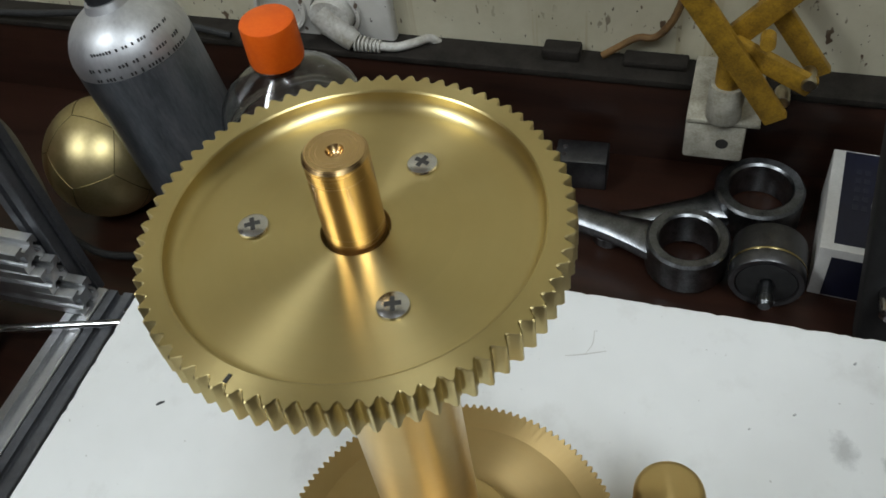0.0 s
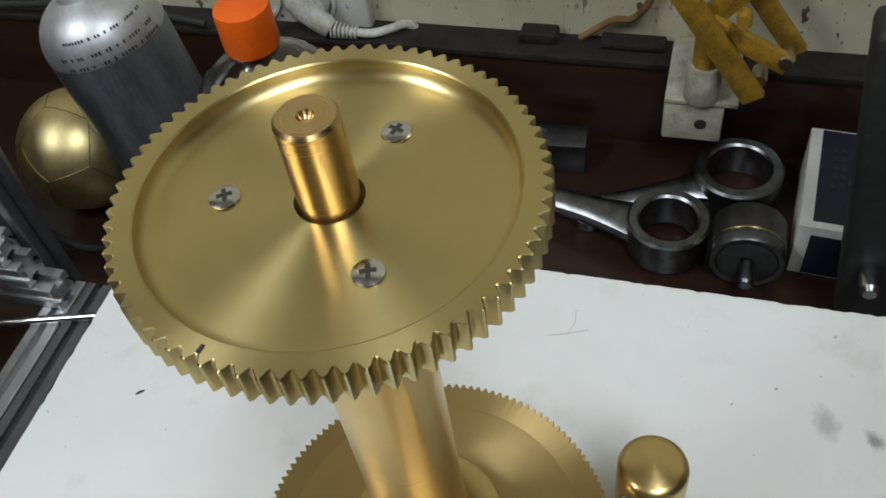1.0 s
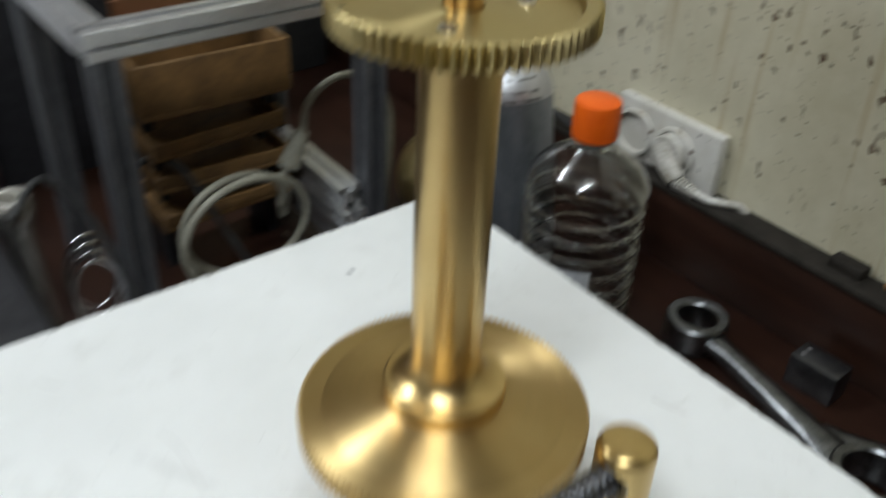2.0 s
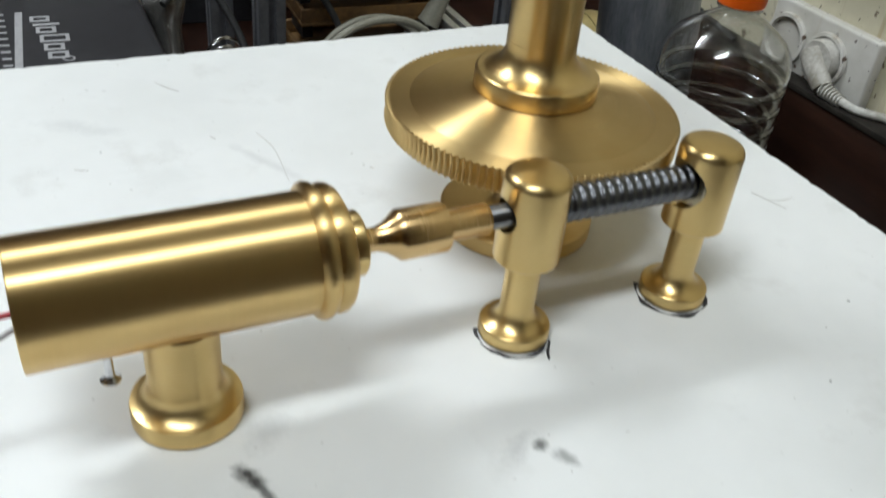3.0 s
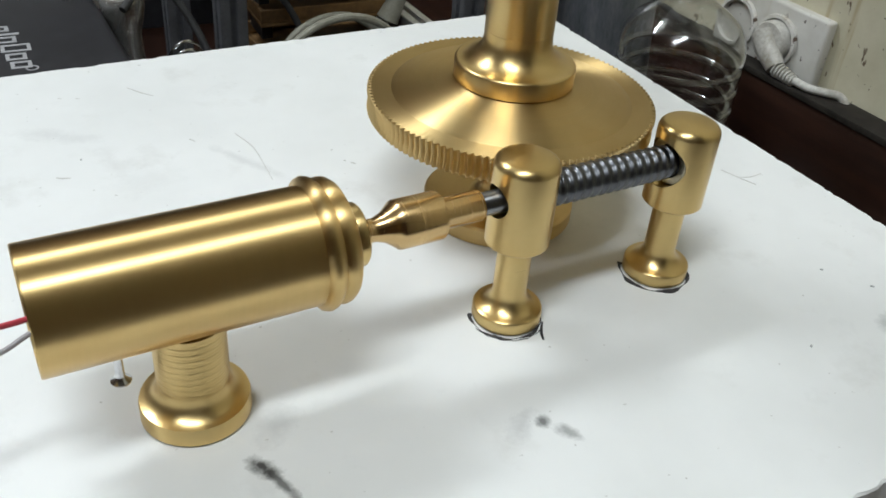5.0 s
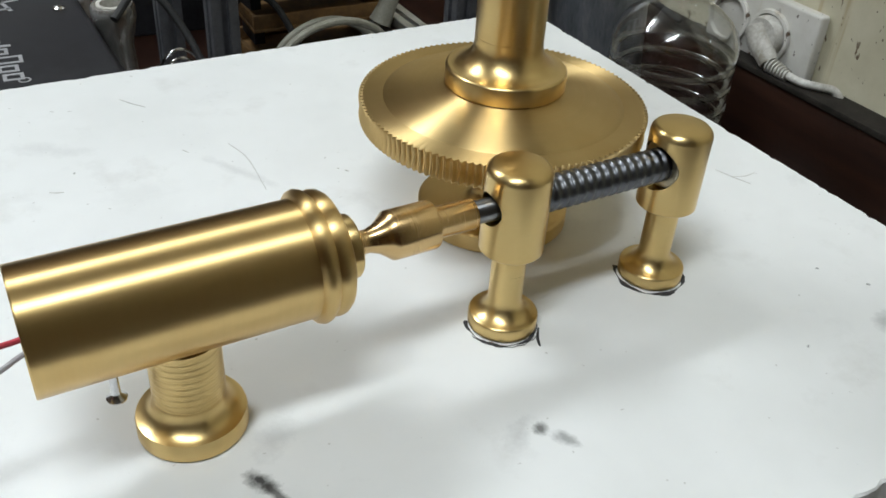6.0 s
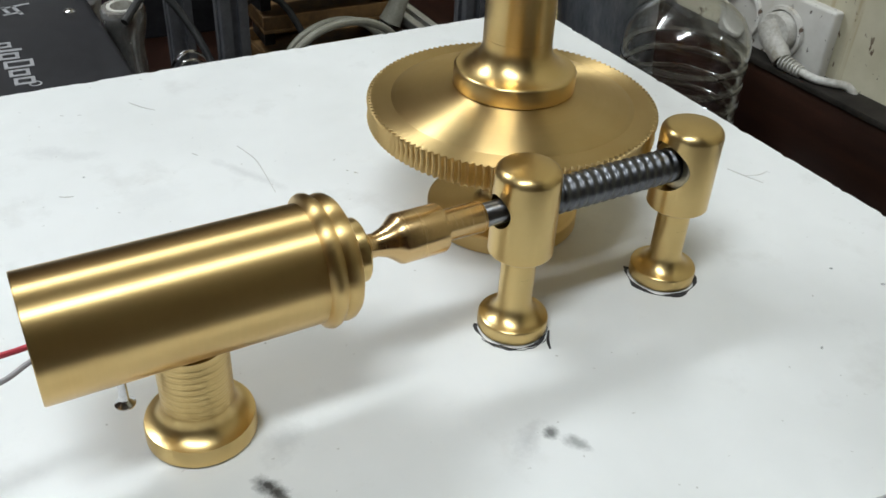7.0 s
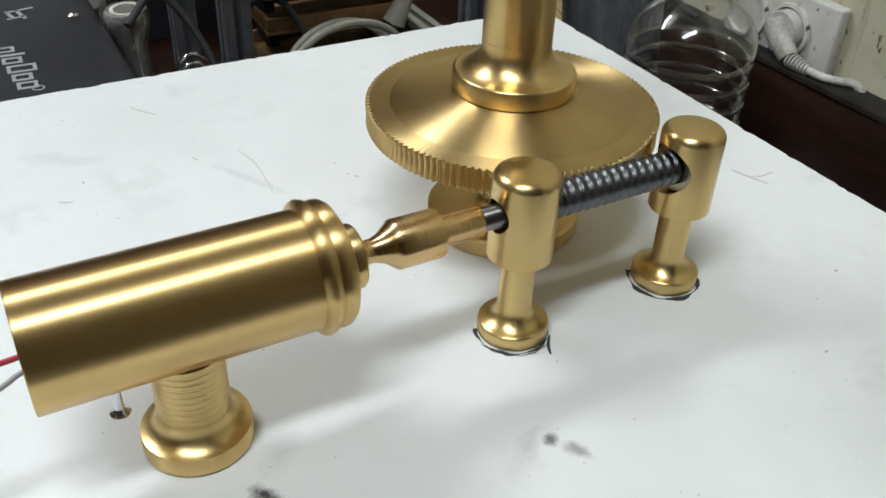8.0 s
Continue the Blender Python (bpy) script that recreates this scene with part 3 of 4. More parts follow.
pen_stroke([(0.1275, -0.0220), (0.1340, -0.0245), (0.1416, -0.0239)], 0.00022, FAINT)
pen_stroke([(-0.1590, 0.1076), (-0.1582, 0.1082)], 0.0005, PENCIL)
pen_stroke([(0.0600, -0.1312), (0.0612, -0.1305)], 0.0005, PENCIL)
pen_stroke([(0.1466, -0.1372), (0.1480, -0.1382)], 0.0006, PENCIL)
pen_stroke([(0.1043, -0.0960), (0.1053, -0.0968)], 0.0005, PENCIL)
pen_stroke([(0.1152, -0.1135), (0.1164, -0.1146)], 0.0006, PENCIL)
for points, width in ((((-0.1716, 0.0954), (-0.1690, 0.0938), (-0.1658, 0.0931)), 0.00030), (((-0.086, 0.1078), (-0.083, 0.096), (-0.0823, 0.0854), (-0.0843, 0.0594)), 0.00030), (((-0.1221, 0.1762), (-0.117, 0.168), (-0.112, 0.1622)), 0.00030),
                      (((-0.1080, 0.1100), (-0.1060, 0.1065)), 0.00025), (((-0.0445, 0.0610), (-0.0430, 0.0590)), 0.00035), (((-0.0470, 0.0640), (-0.0462, 0.0632)), 0.00035)):
    pen_stroke(points, width, FAINT)

# ---- things on the desk beyond the board ----
def con_rod(at, length, big, small, label):
    rod = thing("connecting_rod", at, label, "connecting rod", "connecting rods on the desk")
    for name, y, r_out, r_in, tall in (("big_end", 0.0, big, big * 0.70, 0.030), ("small_end", length, small, small * 0.62, 0.026 if small > 0.02 else 0.012)):
        prof = [(r_in, 0.001), (r_in + 0.0015, 0), (r_out - 0.0015, 0), (r_out, 0.002), (r_out, tall - 0.002), (r_out - 0.0018, tall), (r_in + 0.0018, tall), (r_in, tall - 0.0015), (r_in, 0.001)]
        part(name, lathe(prof, 48), FORGED, rod, "forged steel ring", at=pose(0, y, 0))
    bm = bmesh.new()
    rings = []
    for i in range(17):
        u = i / 16
        y = big * 0.76 + (length - big * 0.76 - small * 0.76) * u
        flare = 0.0065 * max(0, 1 - u * 3) ** 2 + 0.003 * max(0, 1 - (1 - u) * 4) ** 2
        w, h = 0.0125 - 0.004 * u + flare, 0.0085 - 0.001 * u
        rings.append([bm.verts.new((w * math.cos(a), y, 0.014 + h * math.copysign(abs(math.sin(a)) ** 0.7, math.sin(a)))) for a in [2 * math.pi * k / 16 for k in range(16)]])
    for a, b in zip(rings, rings[1:]):
        for k in range(16):
            bm.faces.new((a[k], a[(k + 1) % 16], b[(k + 1) % 16], b[k]))
    bm.faces.new(rings[0]), bm.faces.new(rings[-1][::-1])
    part("shank", bm, FORGED, rod, "forged tapered shank")
    return rod


def toward(x0, y0, x1, y1, z):
    return pose(x0, y0, z, 0, 0, math.degrees(math.atan2(-(x1 - x0), y1 - y0)))


con_rod(toward(0.410, -0.103, 0.352, 0.03, DESK), 0.116, 0.033, 0.013, "forged steel connecting rod lying on the dark desk")
con_rod(toward(0.346, -0.057, 0.388, 0.135, DESK + 0.004), 0.195, 0.030, 0.027, "oily steel connecting rod beside another one")

piston = thing("piston", pose(0.354, -0.1135, DESK + 0.0262, 0, -90, 0), "dark oily piston lying on its side with a bright stem", "piston")
part("crown", lathe([(0, 0.0), (0.0255, 0.0), (0.026, 0.001), (0.026, 0.022), (0.0245, 0.0225), (0.0245, 0.0245), (0.026, 0.025), (0.026, 0.0335), (0.0250, 0.035), (0.0215, 0.0352), (0.0205, 0.0340), (0, 0.0335)], 48), BLOCK, piston)
part("ring", lathe([(0.0262, 0.0226), (0.0264, 0.0230), (0.0264, 0.0240), (0.0262, 0.0244)], 48), BRASS_PALE, piston, "thin brass ring")
part("face", lathe([(0.006, 0.0337), (0.0200, 0.0342), (0.0203, 0.0346), (0.0190, 0.0352), (0.006, 0.0350)], 40), RUBBER, piston, "oily black end face")
part("stem", lathe([(0, 0.0330), (0.0045, 0.0330), (0.0045, 0.046), (0.0056, 0.047), (0.0056, 0.053), (0.0040, 0.055), (0, 0.055)], 24), FORGED, piston, "bright stem")

gauge = thing("steel_block", pose(0.425, 0.036, DESK, 0, 0, 3), "ground steel block standing on the desk", "steel block")
part("body", block((0.026, 0.042, 0.030), (0, 0, 0.015), 0.0012), BLOCK, gauge)
part("hole", lathe([(0, 0), (0.0022, 0), (0.0022, 0.0004), (0, 0.0004)], 20), SCREW, gauge, at=pose(0.004, 0.014, 0.030))
part("hole", lathe([(0, 0), (0.0022, 0), (0.0022, 0.0004), (0, 0.0004)], 20), SCREW, gauge, at=pose(-0.005, 0.014, 0.030))

carton = thing("carton", pose(0.386, -0.187, DESK, 0, 0, -4), "small white and navy cardboard box with a round emblem", "box")
card = part("card_body", block((0.100, 0.080, 0.050), (0, 0, 0.025), 0.0008), CARTON, carton, "white card box")
part("navy_panel", block((0.092, 0.071, 0.0006), (0.002, -0.004, 0.0503)), NAVY, card, "navy printed top panel", 0)
part("navy_side", block((0.0006, 0.068, 0.040), (-0.0503, -0.003, 0.022)), NAVY, card, "navy printed side panel", 0)
bm = bmesh.new()
lathe([(0.0150, 0.0), (0.0150, 0.0003), (0.0168, 0.0003), (0.0168, 0.0)], 48, bm=bm)
for k in range(5):
    a = radians(60 + 30 * k)
    block((0.0026, 0.0026, 0.0003), (0.0115 * math.cos(a), 0.0115 * math.sin(a), 0.00015), bm=bm, turn=Matrix.Rotation(a, 4, "Z"))
block((0.004, 0.018, 0.0003), (-0.002, 0, 0.00015), bm=bm)
part("emblem", bm, WHITE_PRINT, card, "white ring emblem", 0, at=pose(-0.004, -0.006, 0.0506))
for i in range(5):
    for k in range(2):
        part("printed_bar", block((0.0055, 0.0035, 0.0003), (0.028 - i * 0.009, 0.021 - k * 0.006, 0.00015)), GREY_PRINT, card, "", 0, at=pose(0, 0, 0.0506))

dark_tool = thing("black_tool", pose(0.300, -0.206, DESK, -7, 0, 0), "black plastic tool with a chrome tip standing by the carton", "tool")
part("grip", block((0.030, 0.062, 0.250), (0, 0, 0.129), 0.006, 3), RUBBER, dark_tool)
part("tip", lathe([(0, 0), (0.006, 0), (0.0065, 0.001), (0.0065, 0.018), (0.004, 0.021), (0, 0.021)], 24), SCREW, dark_tool, "chrome tip", at=pose(-0.015, 0.016, 0.080, 0, -90, 0))

# folding yellow arm on a cream clamp
arm = thing("folding_arm", pose(0.427, -0.062, DESK), "chipped yellow folding lamp arm on a grubby cream clamp block", "lamp arm")
part("clamp_block", block((0.036, 0.043, 0.034), (0.004, -0.002, 0.066), 0.002), CREAM, arm, "grubby cream painted clamp block")
part("clamp_plate", block((0.074, 0.052, 0.004), (0.022, -0.0065, 0.0860), 0.001), CREAM, arm, "cream plate over the desk's back edge")
part("bolt_hole", lathe([(0, 0), (0.0045, 0), (0.0045, 0.0006), (0, 0.0006)], 20), RECESS, arm, at=pose(-0.0141, -0.008, 0.066, 0, -90, 0))
part("sleeve", lathe([(0, 0.0881), (0.0120, 0.0881), (0.0125, 0.089), (0.0125, 0.117), (0.0118, 0.119), (0, 0.119)], 32), CREAM, arm, "cream sleeve", at=pose(-0.009, -0.006, 0))
part("pivot_post", lathe([(0, 0.1191), (0.0092, 0.1191), (0.0092, 0.150), (0.008, 0.152), (0, 0.152)], 24), YELLOW, arm, at=pose(-0.009, -0.006, 0))


def bar(a, b, wide, thick, name="strut", mat=YELLOW, parent=arm):
    a, b = Vector(a), Vector(b)
    d = b - a
    m = Matrix.Translation((a + b) / 2) @ d.to_track_quat("X", "Z").to_matrix().to_4x4()
    return part(name, block((d.length, thick, wide), (0, 0, 0), min(thick, wide) * 0.18), mat, parent, at=m)


bar((-0.025, -0.041, 0.104), (-0.025, 0.160, 0.400), 0.0165, 0.007)
bar((-0.010, 0.002, 0.150), (-0.010, -0.110, 0.285), 0.0165, 0.007)
bar((0.006, -0.066, 0.122), (0.006, 0.105, 0.361), 0.0145, 0.007)
bar((-0.017, -0.004, 0.158), (-0.017, -0.060, 0.128), 0.0145, 0.007)
for y, z, deep in ((-0.057, 0.130, 0.020), (-0.043, 0.112, 0.018)):
    part("pin", lathe([(0, 0), (0.0048, 0), (0.0052, 0.001), (0.0052, deep - 0.002), (0.004, deep), (0, deep)], 20), PALE_STEEL, arm, "worn pin head", at=pose(-0.003, y, z, 0, -80, 0))
part("pin", lathe([(0, 0), (0.005, 0), (0.005, 0.012), (0, 0.012)], 20), YELLOW, arm, at=pose(-0.022, -0.026, 0.170, 0, -80, 0))
bracket_wire = part("wall_cord", sweep([(0.478, 0.030, -0.104), (0.479, 0.020, -0.097), (0.480, 0.004, -0.086), (0.480, -0.010, -0.084), (0.481, -0.022, -0.068), (0.482, -0.03, -0.04)], 0.0030, 8, 4), TRAY)
tagged(bracket_wire, "stiff brown cord against the wall behind the desk", "cord")

# water bottle with an orange cap
bottle = thing("water_bottle", pose(0.317, 0.218, DESK), "clear ribbed plastic water bottle with an orange cap", "bottle")
BH = 0.172
outer = [(0, 0.004), (0.030, 0.0), (0.041, 0.004), (0.0445, 0.012)]
for k in range(7):
    z = 0.018 + k * 0.0165
    outer += [(0.0446, z), (0.0450, z + 0.0060), (0.0446, z + 0.0098), (0.0425, z + 0.0112), (0.0402, z + 0.0124), (0.0425, z + 0.0138), (0.0444, z + 0.0150)]
outer += [(0.0446, 0.1390), (0.0440, 0.1460), (0.0415, 0.1535), (0.0360, 0.1620), (0.0280, 0.1690), (0.0190, 0.1755), (0.0145, 0.179), (0.0130, 0.181), (0.0130, 0.1830), (0.0152, 0.1835), (0.0152, 0.1855), (0.0130, 0.1860), (0.0130, 0.205), (0.0118, 0.205)]
inner = [(max(r - 0.0011, 0), z) for r, z in outer[4:-1]][::-1]
part("body", lathe(outer + inner + [(0.040, 0.0048), (0.029, 0.001), (0, 0.0048)], 48), PET, bottle, "clear plastic body with ribs", 50)
part("cap", lathe([(0, 0.2175), (0.0138, 0.2175), (0.0154, 0.2165), (0.0161, 0.2145), (0.0163, 0.1900), (0.0158, 0.1868), (0.0134, 0.1868), (0.0134, 0.206), (0, 0.206)], 96, lambda i, j, r: r - (0.0004 if j in (3, 4) and i % 2 else 0)), ORANGE, bottle, "ribbed orange screw cap")
bm = bmesh.new()
lab = [[bm.verts.new((r * math.cos(radians(a)), r * math.sin(radians(a)), z)) for z in (0.030, 0.090)] for r in (0.0456, 0.0459) for a in range(150, 236, 5)]
h = len(lab) // 2
for i in range(h - 1):
    bm.faces.new((lab[i][0], lab[i + 1][0], lab[i + 1][1], lab[i][1]))
    bm.faces.new((lab[h + i][0], lab[h + i][1], lab[h + i + 1][1], lab[h + i + 1][0]))
for i, k in ((0, 0), (h - 1, 1)):
    bm.faces.new((lab[i][0], lab[i][1], lab[h + i][1], lab[h + i][0]))
part("label", bm, LABEL, bottle, "pale paper label with faint print")

bottle.scale = (1.14, 1.14, 1.0)

# gas cylinder leaning a little
cyl = thing("gas_cylinder", Matrix.Translation((0.326, 0.314, DESK + 0.006)) @ Vector((0, 0, 1)).rotation_difference(Vector((0.02, 0.16, 1.0))).to_matrix().to_4x4(), "aluminium gas cylinder with a bright stamped shoulder, leaning on the desk", "gas cylinder")
cyl_body = part("body", lathe([(0, 0), (0.033, 0), (0.0425, 0.006), (0.044, 0.014), (0.044, 0.167), (0.0437, 0.170), (0, 0.170)], 64), CYL_DARK, cyl, "dull blue-grey body")
shoulder = part("shoulder", lathe([(0, 0.1701), (0.0436, 0.1701), (0.0439, 0.172)] + arc(0.0100, 0.172, 0.034, 8, 72, 8) + [(0.0170, 0.2060), (0.015, 0.2110), (0.0, 0.2110)], 64), CYL, cyl, "bright aluminium shoulder")
part("valve", lathe([(0, 0.2112), (0.013, 0.2112), (0.0135, 0.213), (0.0135, 0.229), (0.010, 0.231), (0, 0.231)], 32, lambda i, j, r: r - (0.001 if i % 4 < 2 and j in (2, 3) else 0)), BLACK, cyl, "black valve")
bm = bmesh.new()
rng = random.Random(8)
for z, r in ((0.1725, 0.0440), (0.180, 0.0433), (0.190, 0.0392)):
    for k in range(30):
        a = radians(175 + k * 3.4)
        if rng.random() < 0.25:
            continue
        block((0.0003, 0.0013, 0.0030 * (0.6 + 0.5 * rng.random())), (r * math.cos(a), r * math.sin(a), z), bm=bm, turn=Matrix.Rotation(a, 4, "Z"))
part("stamping", bm, BLOCK, shoulder, "stamped dark bars round the shoulder", 0)

# golden ball with engraved seams
bm = bmesh.new()
bmesh.ops.create_icosphere(bm, subdivisions=1, radius=1)
seams = [(e.verts[0].co.normalized(), e.verts[1].co.normalized()) for e in bm.edges]
bm.free()
BALL_R = 0.0510
ball = thing("gold_ball", pose(0.331, 0.420, DESK + BALL_R, 25, 10, 40), "brushed gold metal ball with football seams", "ball")
bm = bmesh.new()
bmesh.ops.create_uvsphere(bm, u_segments=64, v_segments=40, radius=BALL_R)
shell = part("shell", bm, BALL_BRASS, ball)
for a, b in seams:
    c = (a + b).normalized()
    s = (b - a).cross(c).normalized() * 0.382
    p, q = (c + s).normalized(), (c - s).normalized()
    part("seam", sweep([p.lerp(q, u).normalized() * BALL_R for u in (0, 0.25, 0.5, 0.75, 1)], 0.00045, 5, 2), BALL_SEAM, shell, "fine engraved seam")

# double socket plate on the wall above the desk's back edge, with a plug in it
def tilted(at, way):
    return Matrix.Translation(at) @ Vector(way).to_track_quat("Z", "Y").to_matrix().to_4x4()


plate = thing("socket_plate", pose(0.487, 0.268, -0.0785), "grubby white double wall socket spattered with brown, one plug in it", "wall socket")
part("plate_body", block((0.012, 0.126, 0.064), (-0.006, 0, 0), 0.003, 3), SPATTERED, plate, "spattered white plastic plate")
for y in (0.037, -0.013):
    part("socket_ring", lathe([(0.0195, 0), (0.0235, 0), (0.0240, 0.001), (0.0235, 0.004), (0.0205, 0.0045), (0.0195, 0.001), (0.0195, 0)], 48), SPATTERED, plate, "raised round rim", at=pose(-0.0122, y, -0.002, 0, -90, 0))
part("plug_face", lathe([(0, 0), (0.0180, 0), (0.0188, 0.001), (0.0188, 0.010), (0.0175, 0.013), (0, 0.014)], 40), WHITE_PL, plate, "round plug face", at=pose(-0.0124, -0.013, -0.002, 0, -90, 0))
part("plug_body", sweep([(-0.021, -0.006, 0.002), (-0.026, -0.018, -0.008), (-0.029, -0.034, -0.019)], lambda u: 0.0130 - 0.0045 * u, 16, 5), WHITE_PL, plate, "angled white plug body")
for k in range(7):
    part("relief_rib", lathe([(0.0040, 0), (0.0074 - 0.0003 * k, 0.0004), (0.0074 - 0.0003 * k, 0.0018), (0.0040, 0.0022), (0.0040, 0)], 18), WHITE_PL, plate, at=tilted((-0.0290 + 0.0002 * k, -0.0345 - 0.0033 * k, -0.0192 - 0.00045 * k), (0.06, -0.99, -0.13)))
part("cord", sweep([(-0.029, -0.034, -0.0190), (-0.028, -0.056, -0.0215), (-0.025, -0.070, -0.0232), (-0.017, -0.083, -0.0234), (-0.009, -0.093, -0.0240), (-0.006, -0.100, -0.0300)], 0.0038, 12, 5), WHITE_PL, plate, "white mains cord")


# ---- aluminium frame and clutter beyond the board ----
def extrusion(length, size=0.022):
    """A slotted aluminium bar along local z."""
    h, w, d = size / 2, size * 0.14, size * 0.26
    quarter = [(h, -h + 0.0008), (h, -w), (h - 0.0018, -w), (h - 0.0018, -w * 1.9), (h - d, -w * 1.1), (h - d, w * 1.1), (h - 0.0018, w * 1.9), (h - 0.0018, w), (h, w), (h, h - 0.0008), (h - 0.0008, h)]
    pts = []
    for k in range(4):
        c, n = round(math.cos(k * math.pi / 2)), round(math.sin(k * math.pi / 2))
        pts += [(c * x - n * y, n * x + c * y) for x, y in quarter]
    bm = bmesh.new()
    a, b = [bm.verts.new((x, y, 0)) for x, y in pts], [bm.verts.new((x, y, length)) for x, y in pts]
    for i in range(len(pts)):
        k = (i + 1) % len(pts)
        bm.faces.new((a[i], a[k], b[k], b[i]))
    bm.faces.new(a[::-1]), bm.faces.new(b)
    return bm


rack = thing("aluminium_frame", pose(0, 0, DESK), "grey slotted aluminium frame standing on the desk", "frame")
TOPZ = 0.278
FX0, FX1, FY0, FY1 = 0.004, 0.227, 0.402, 0.560
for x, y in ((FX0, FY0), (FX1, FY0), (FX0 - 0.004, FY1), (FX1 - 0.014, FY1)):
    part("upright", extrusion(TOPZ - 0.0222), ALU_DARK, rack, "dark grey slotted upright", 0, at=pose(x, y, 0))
for y in (FY0, FY1):
    part("top_rail", extrusion(FX1 - FX0 + 0.022), ALU, rack, "bright slotted top rail", 0, at=along_x(FX0 - 0.011, y, TOPZ - 0.011))
for x in (FX0 - 0.002, FX1 - 0.007):
    part("side_rail", extrusion(FY1 - FY0 - 0.0225), ALU, rack, "", 0, at=pose(x, FY0 + 0.0112, TOPZ - 0.011, -90, 0, 0))
part("bottom_rail", extrusion(0.265), ALU, rack, "bright slotted bottom rail", 0, at=along_x(-0.045, 0.379, 0.011))
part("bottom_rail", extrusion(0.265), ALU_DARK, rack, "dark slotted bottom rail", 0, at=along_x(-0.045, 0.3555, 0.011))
part("corner_bracket", block((0.020, 0.004, 0.020), (0.205, 0.392, TOPZ - 0.032), 0.001), BLACK, rack)
part("corner_bolt", lathe([(0, 0), (0.004, 0), (0.0045, 0.001), (0.0045, 0.004), (0, 0.004)], 16), SCREW, rack, "", at=pose(0.216, 0.3440, 0.011, 90, 0, 0))
part("corner_bolt", lathe([(0, 0), (0.004, 0), (0.0045, 0.001), (0.0045, 0.004), (0, 0.004)], 16), SCREW, rack, "", at=pose(0.204, 0.3440, 0.018, 90, 0, 0))

for x, y, z, turn, n in ((0.2030, 0.372, 0.0335, 0, 0.160), (0.2025, 0.388, 0.0560, 1.5, 0.150), (0.2020, 0.397, 0.0785, -1, 0.140)):
    spare = thing("spare_extrusion", pose(x, y, DESK + z, -90, 0, turn), "short offcut of bright slotted aluminium bar stacked inside the frame", "aluminium bar", "loose aluminium bars")
    part("bar", extrusion(n), ALU, spare, "", 0)
steel_rod = part("steel_rod", sweep([(0.1915, 0.3345, DESK + 0.0253), (0.1600, 0.4500, DESK + 0.0253)], 0.0032, 12, 2), SCREW)
tagged(steel_rod, "thin bright steel rod lying across the aluminium bars", "rod")

# stack of brown trays inside the frame
for k, (x, y, z, w, d, h, turn) in enumerate(((0.118, 0.512, 0.052, 0.13, 0.078, 0.012, 2), (0.122, 0.513, 0.088, 0.13, 0.078, 0.012, -3), (0.116, 0.512, 0.124, 0.13, 0.078, 0.012, 3), (0.120, 0.513, 0.160, 0.14, 0.078, 0.045, -2))):
    tray = thing("brown_tray", pose(x, y, DESK + z, 0, 0, turn), "worn yellow-brown wooden tray in a leaning stack", "tray", "stack of trays")
    part("tray_base", block((w, d, 0.004), (0, 0, 0.002), 0.001), TRAY, tray)
    for sx, sy, lx, ly in ((0, -1, w, 0.004), (0, 1, w, 0.004), (-1, 0, 0.004, d - 0.0082), (1, 0, 0.004, d - 0.0082)):
        part("tray_side", block((lx, ly, h), (sx * (w / 2 - 0.002), sy * (d / 2 - 0.002), 0.0042 + h / 2), 0.0008), TRAY, tray)
    drop = 0.052 if k == 0 else 0.036 - 0.0162
    for sx in (-1, 1):
        part("spacer", block((0.010, 0.040, drop), (sx * (w / 2 - 0.012), 0.004, -drop / 2 - 0.0001)), BLACK, tray)


def clutter_box(name, at, size, mat, label, lid=BLACK):
    ob = thing(name, at, label, "box")
    part("box_body", block(size, (0, 0, size[2] / 2), 0.003), mat, ob)
    part("flap", block((size[0] * 0.48, size[1] * 0.96, 0.002), (-size[0] * 0.23, 0, size[2] + 0.0012), 0.0005), mat, ob)
    part("tape", block((size[0] * 0.10, size[1] * 0.9, 0.0006), (size[0] * 0.1, 0, size[2] + 0.0005)), lid, ob, "", 0)
    return ob


BLUE = worn("blue_card", (0.05, 0.12, 0.30), (0.10, 0.20, 0.42), 30, (0.4, 0.6), 0.0, 0.1)
RUST = worn("orange_brown_card", (0.13, 0.048, 0.018), (0.22, 0.09, 0.032), 30, (0.5, 0.8), 0.0, 0.2)
clutter_box("cardboard_box", pose(0.20, 0.86, DESK, 0, 0, 6), (0.22, 0.20, 0.17), RUST, "orange-brown cardboard box behind the frame")
clutter_box("black_box", pose(0.05, 0.80, DESK, 0, 0, -5), (0.14, 0.16, 0.20), BLACK, "black box behind the frame", GREY_PRINT)
clutter_box("blue_box", pose(-0.02, 1.02, DESK, 0, 0, 8), (0.22, 0.16, 0.25), BLUE, "blue card box at the back of the desk", WHITE_PRINT)
clutter_box("pale_box", pose(-0.20, 0.92, DESK, 0, 0, 12), (0.16, 0.14, 0.17), CARTON, "grubby pale carton behind the frame", TRAY)
clutter_box("brown_box", pose(-0.30, 1.00, DESK, 0, 0, -8), (0.18, 0.16, 0.20), TRAY, "brown cardboard box at the back of the desk", CARTON)
clutter_box("dark_case", pose(0.35, 0.98, DESK, 0, 0, 3), (0.16, 0.30, 0.24), RUBBER, "dark case standing against the wall", GREY_PRINT)

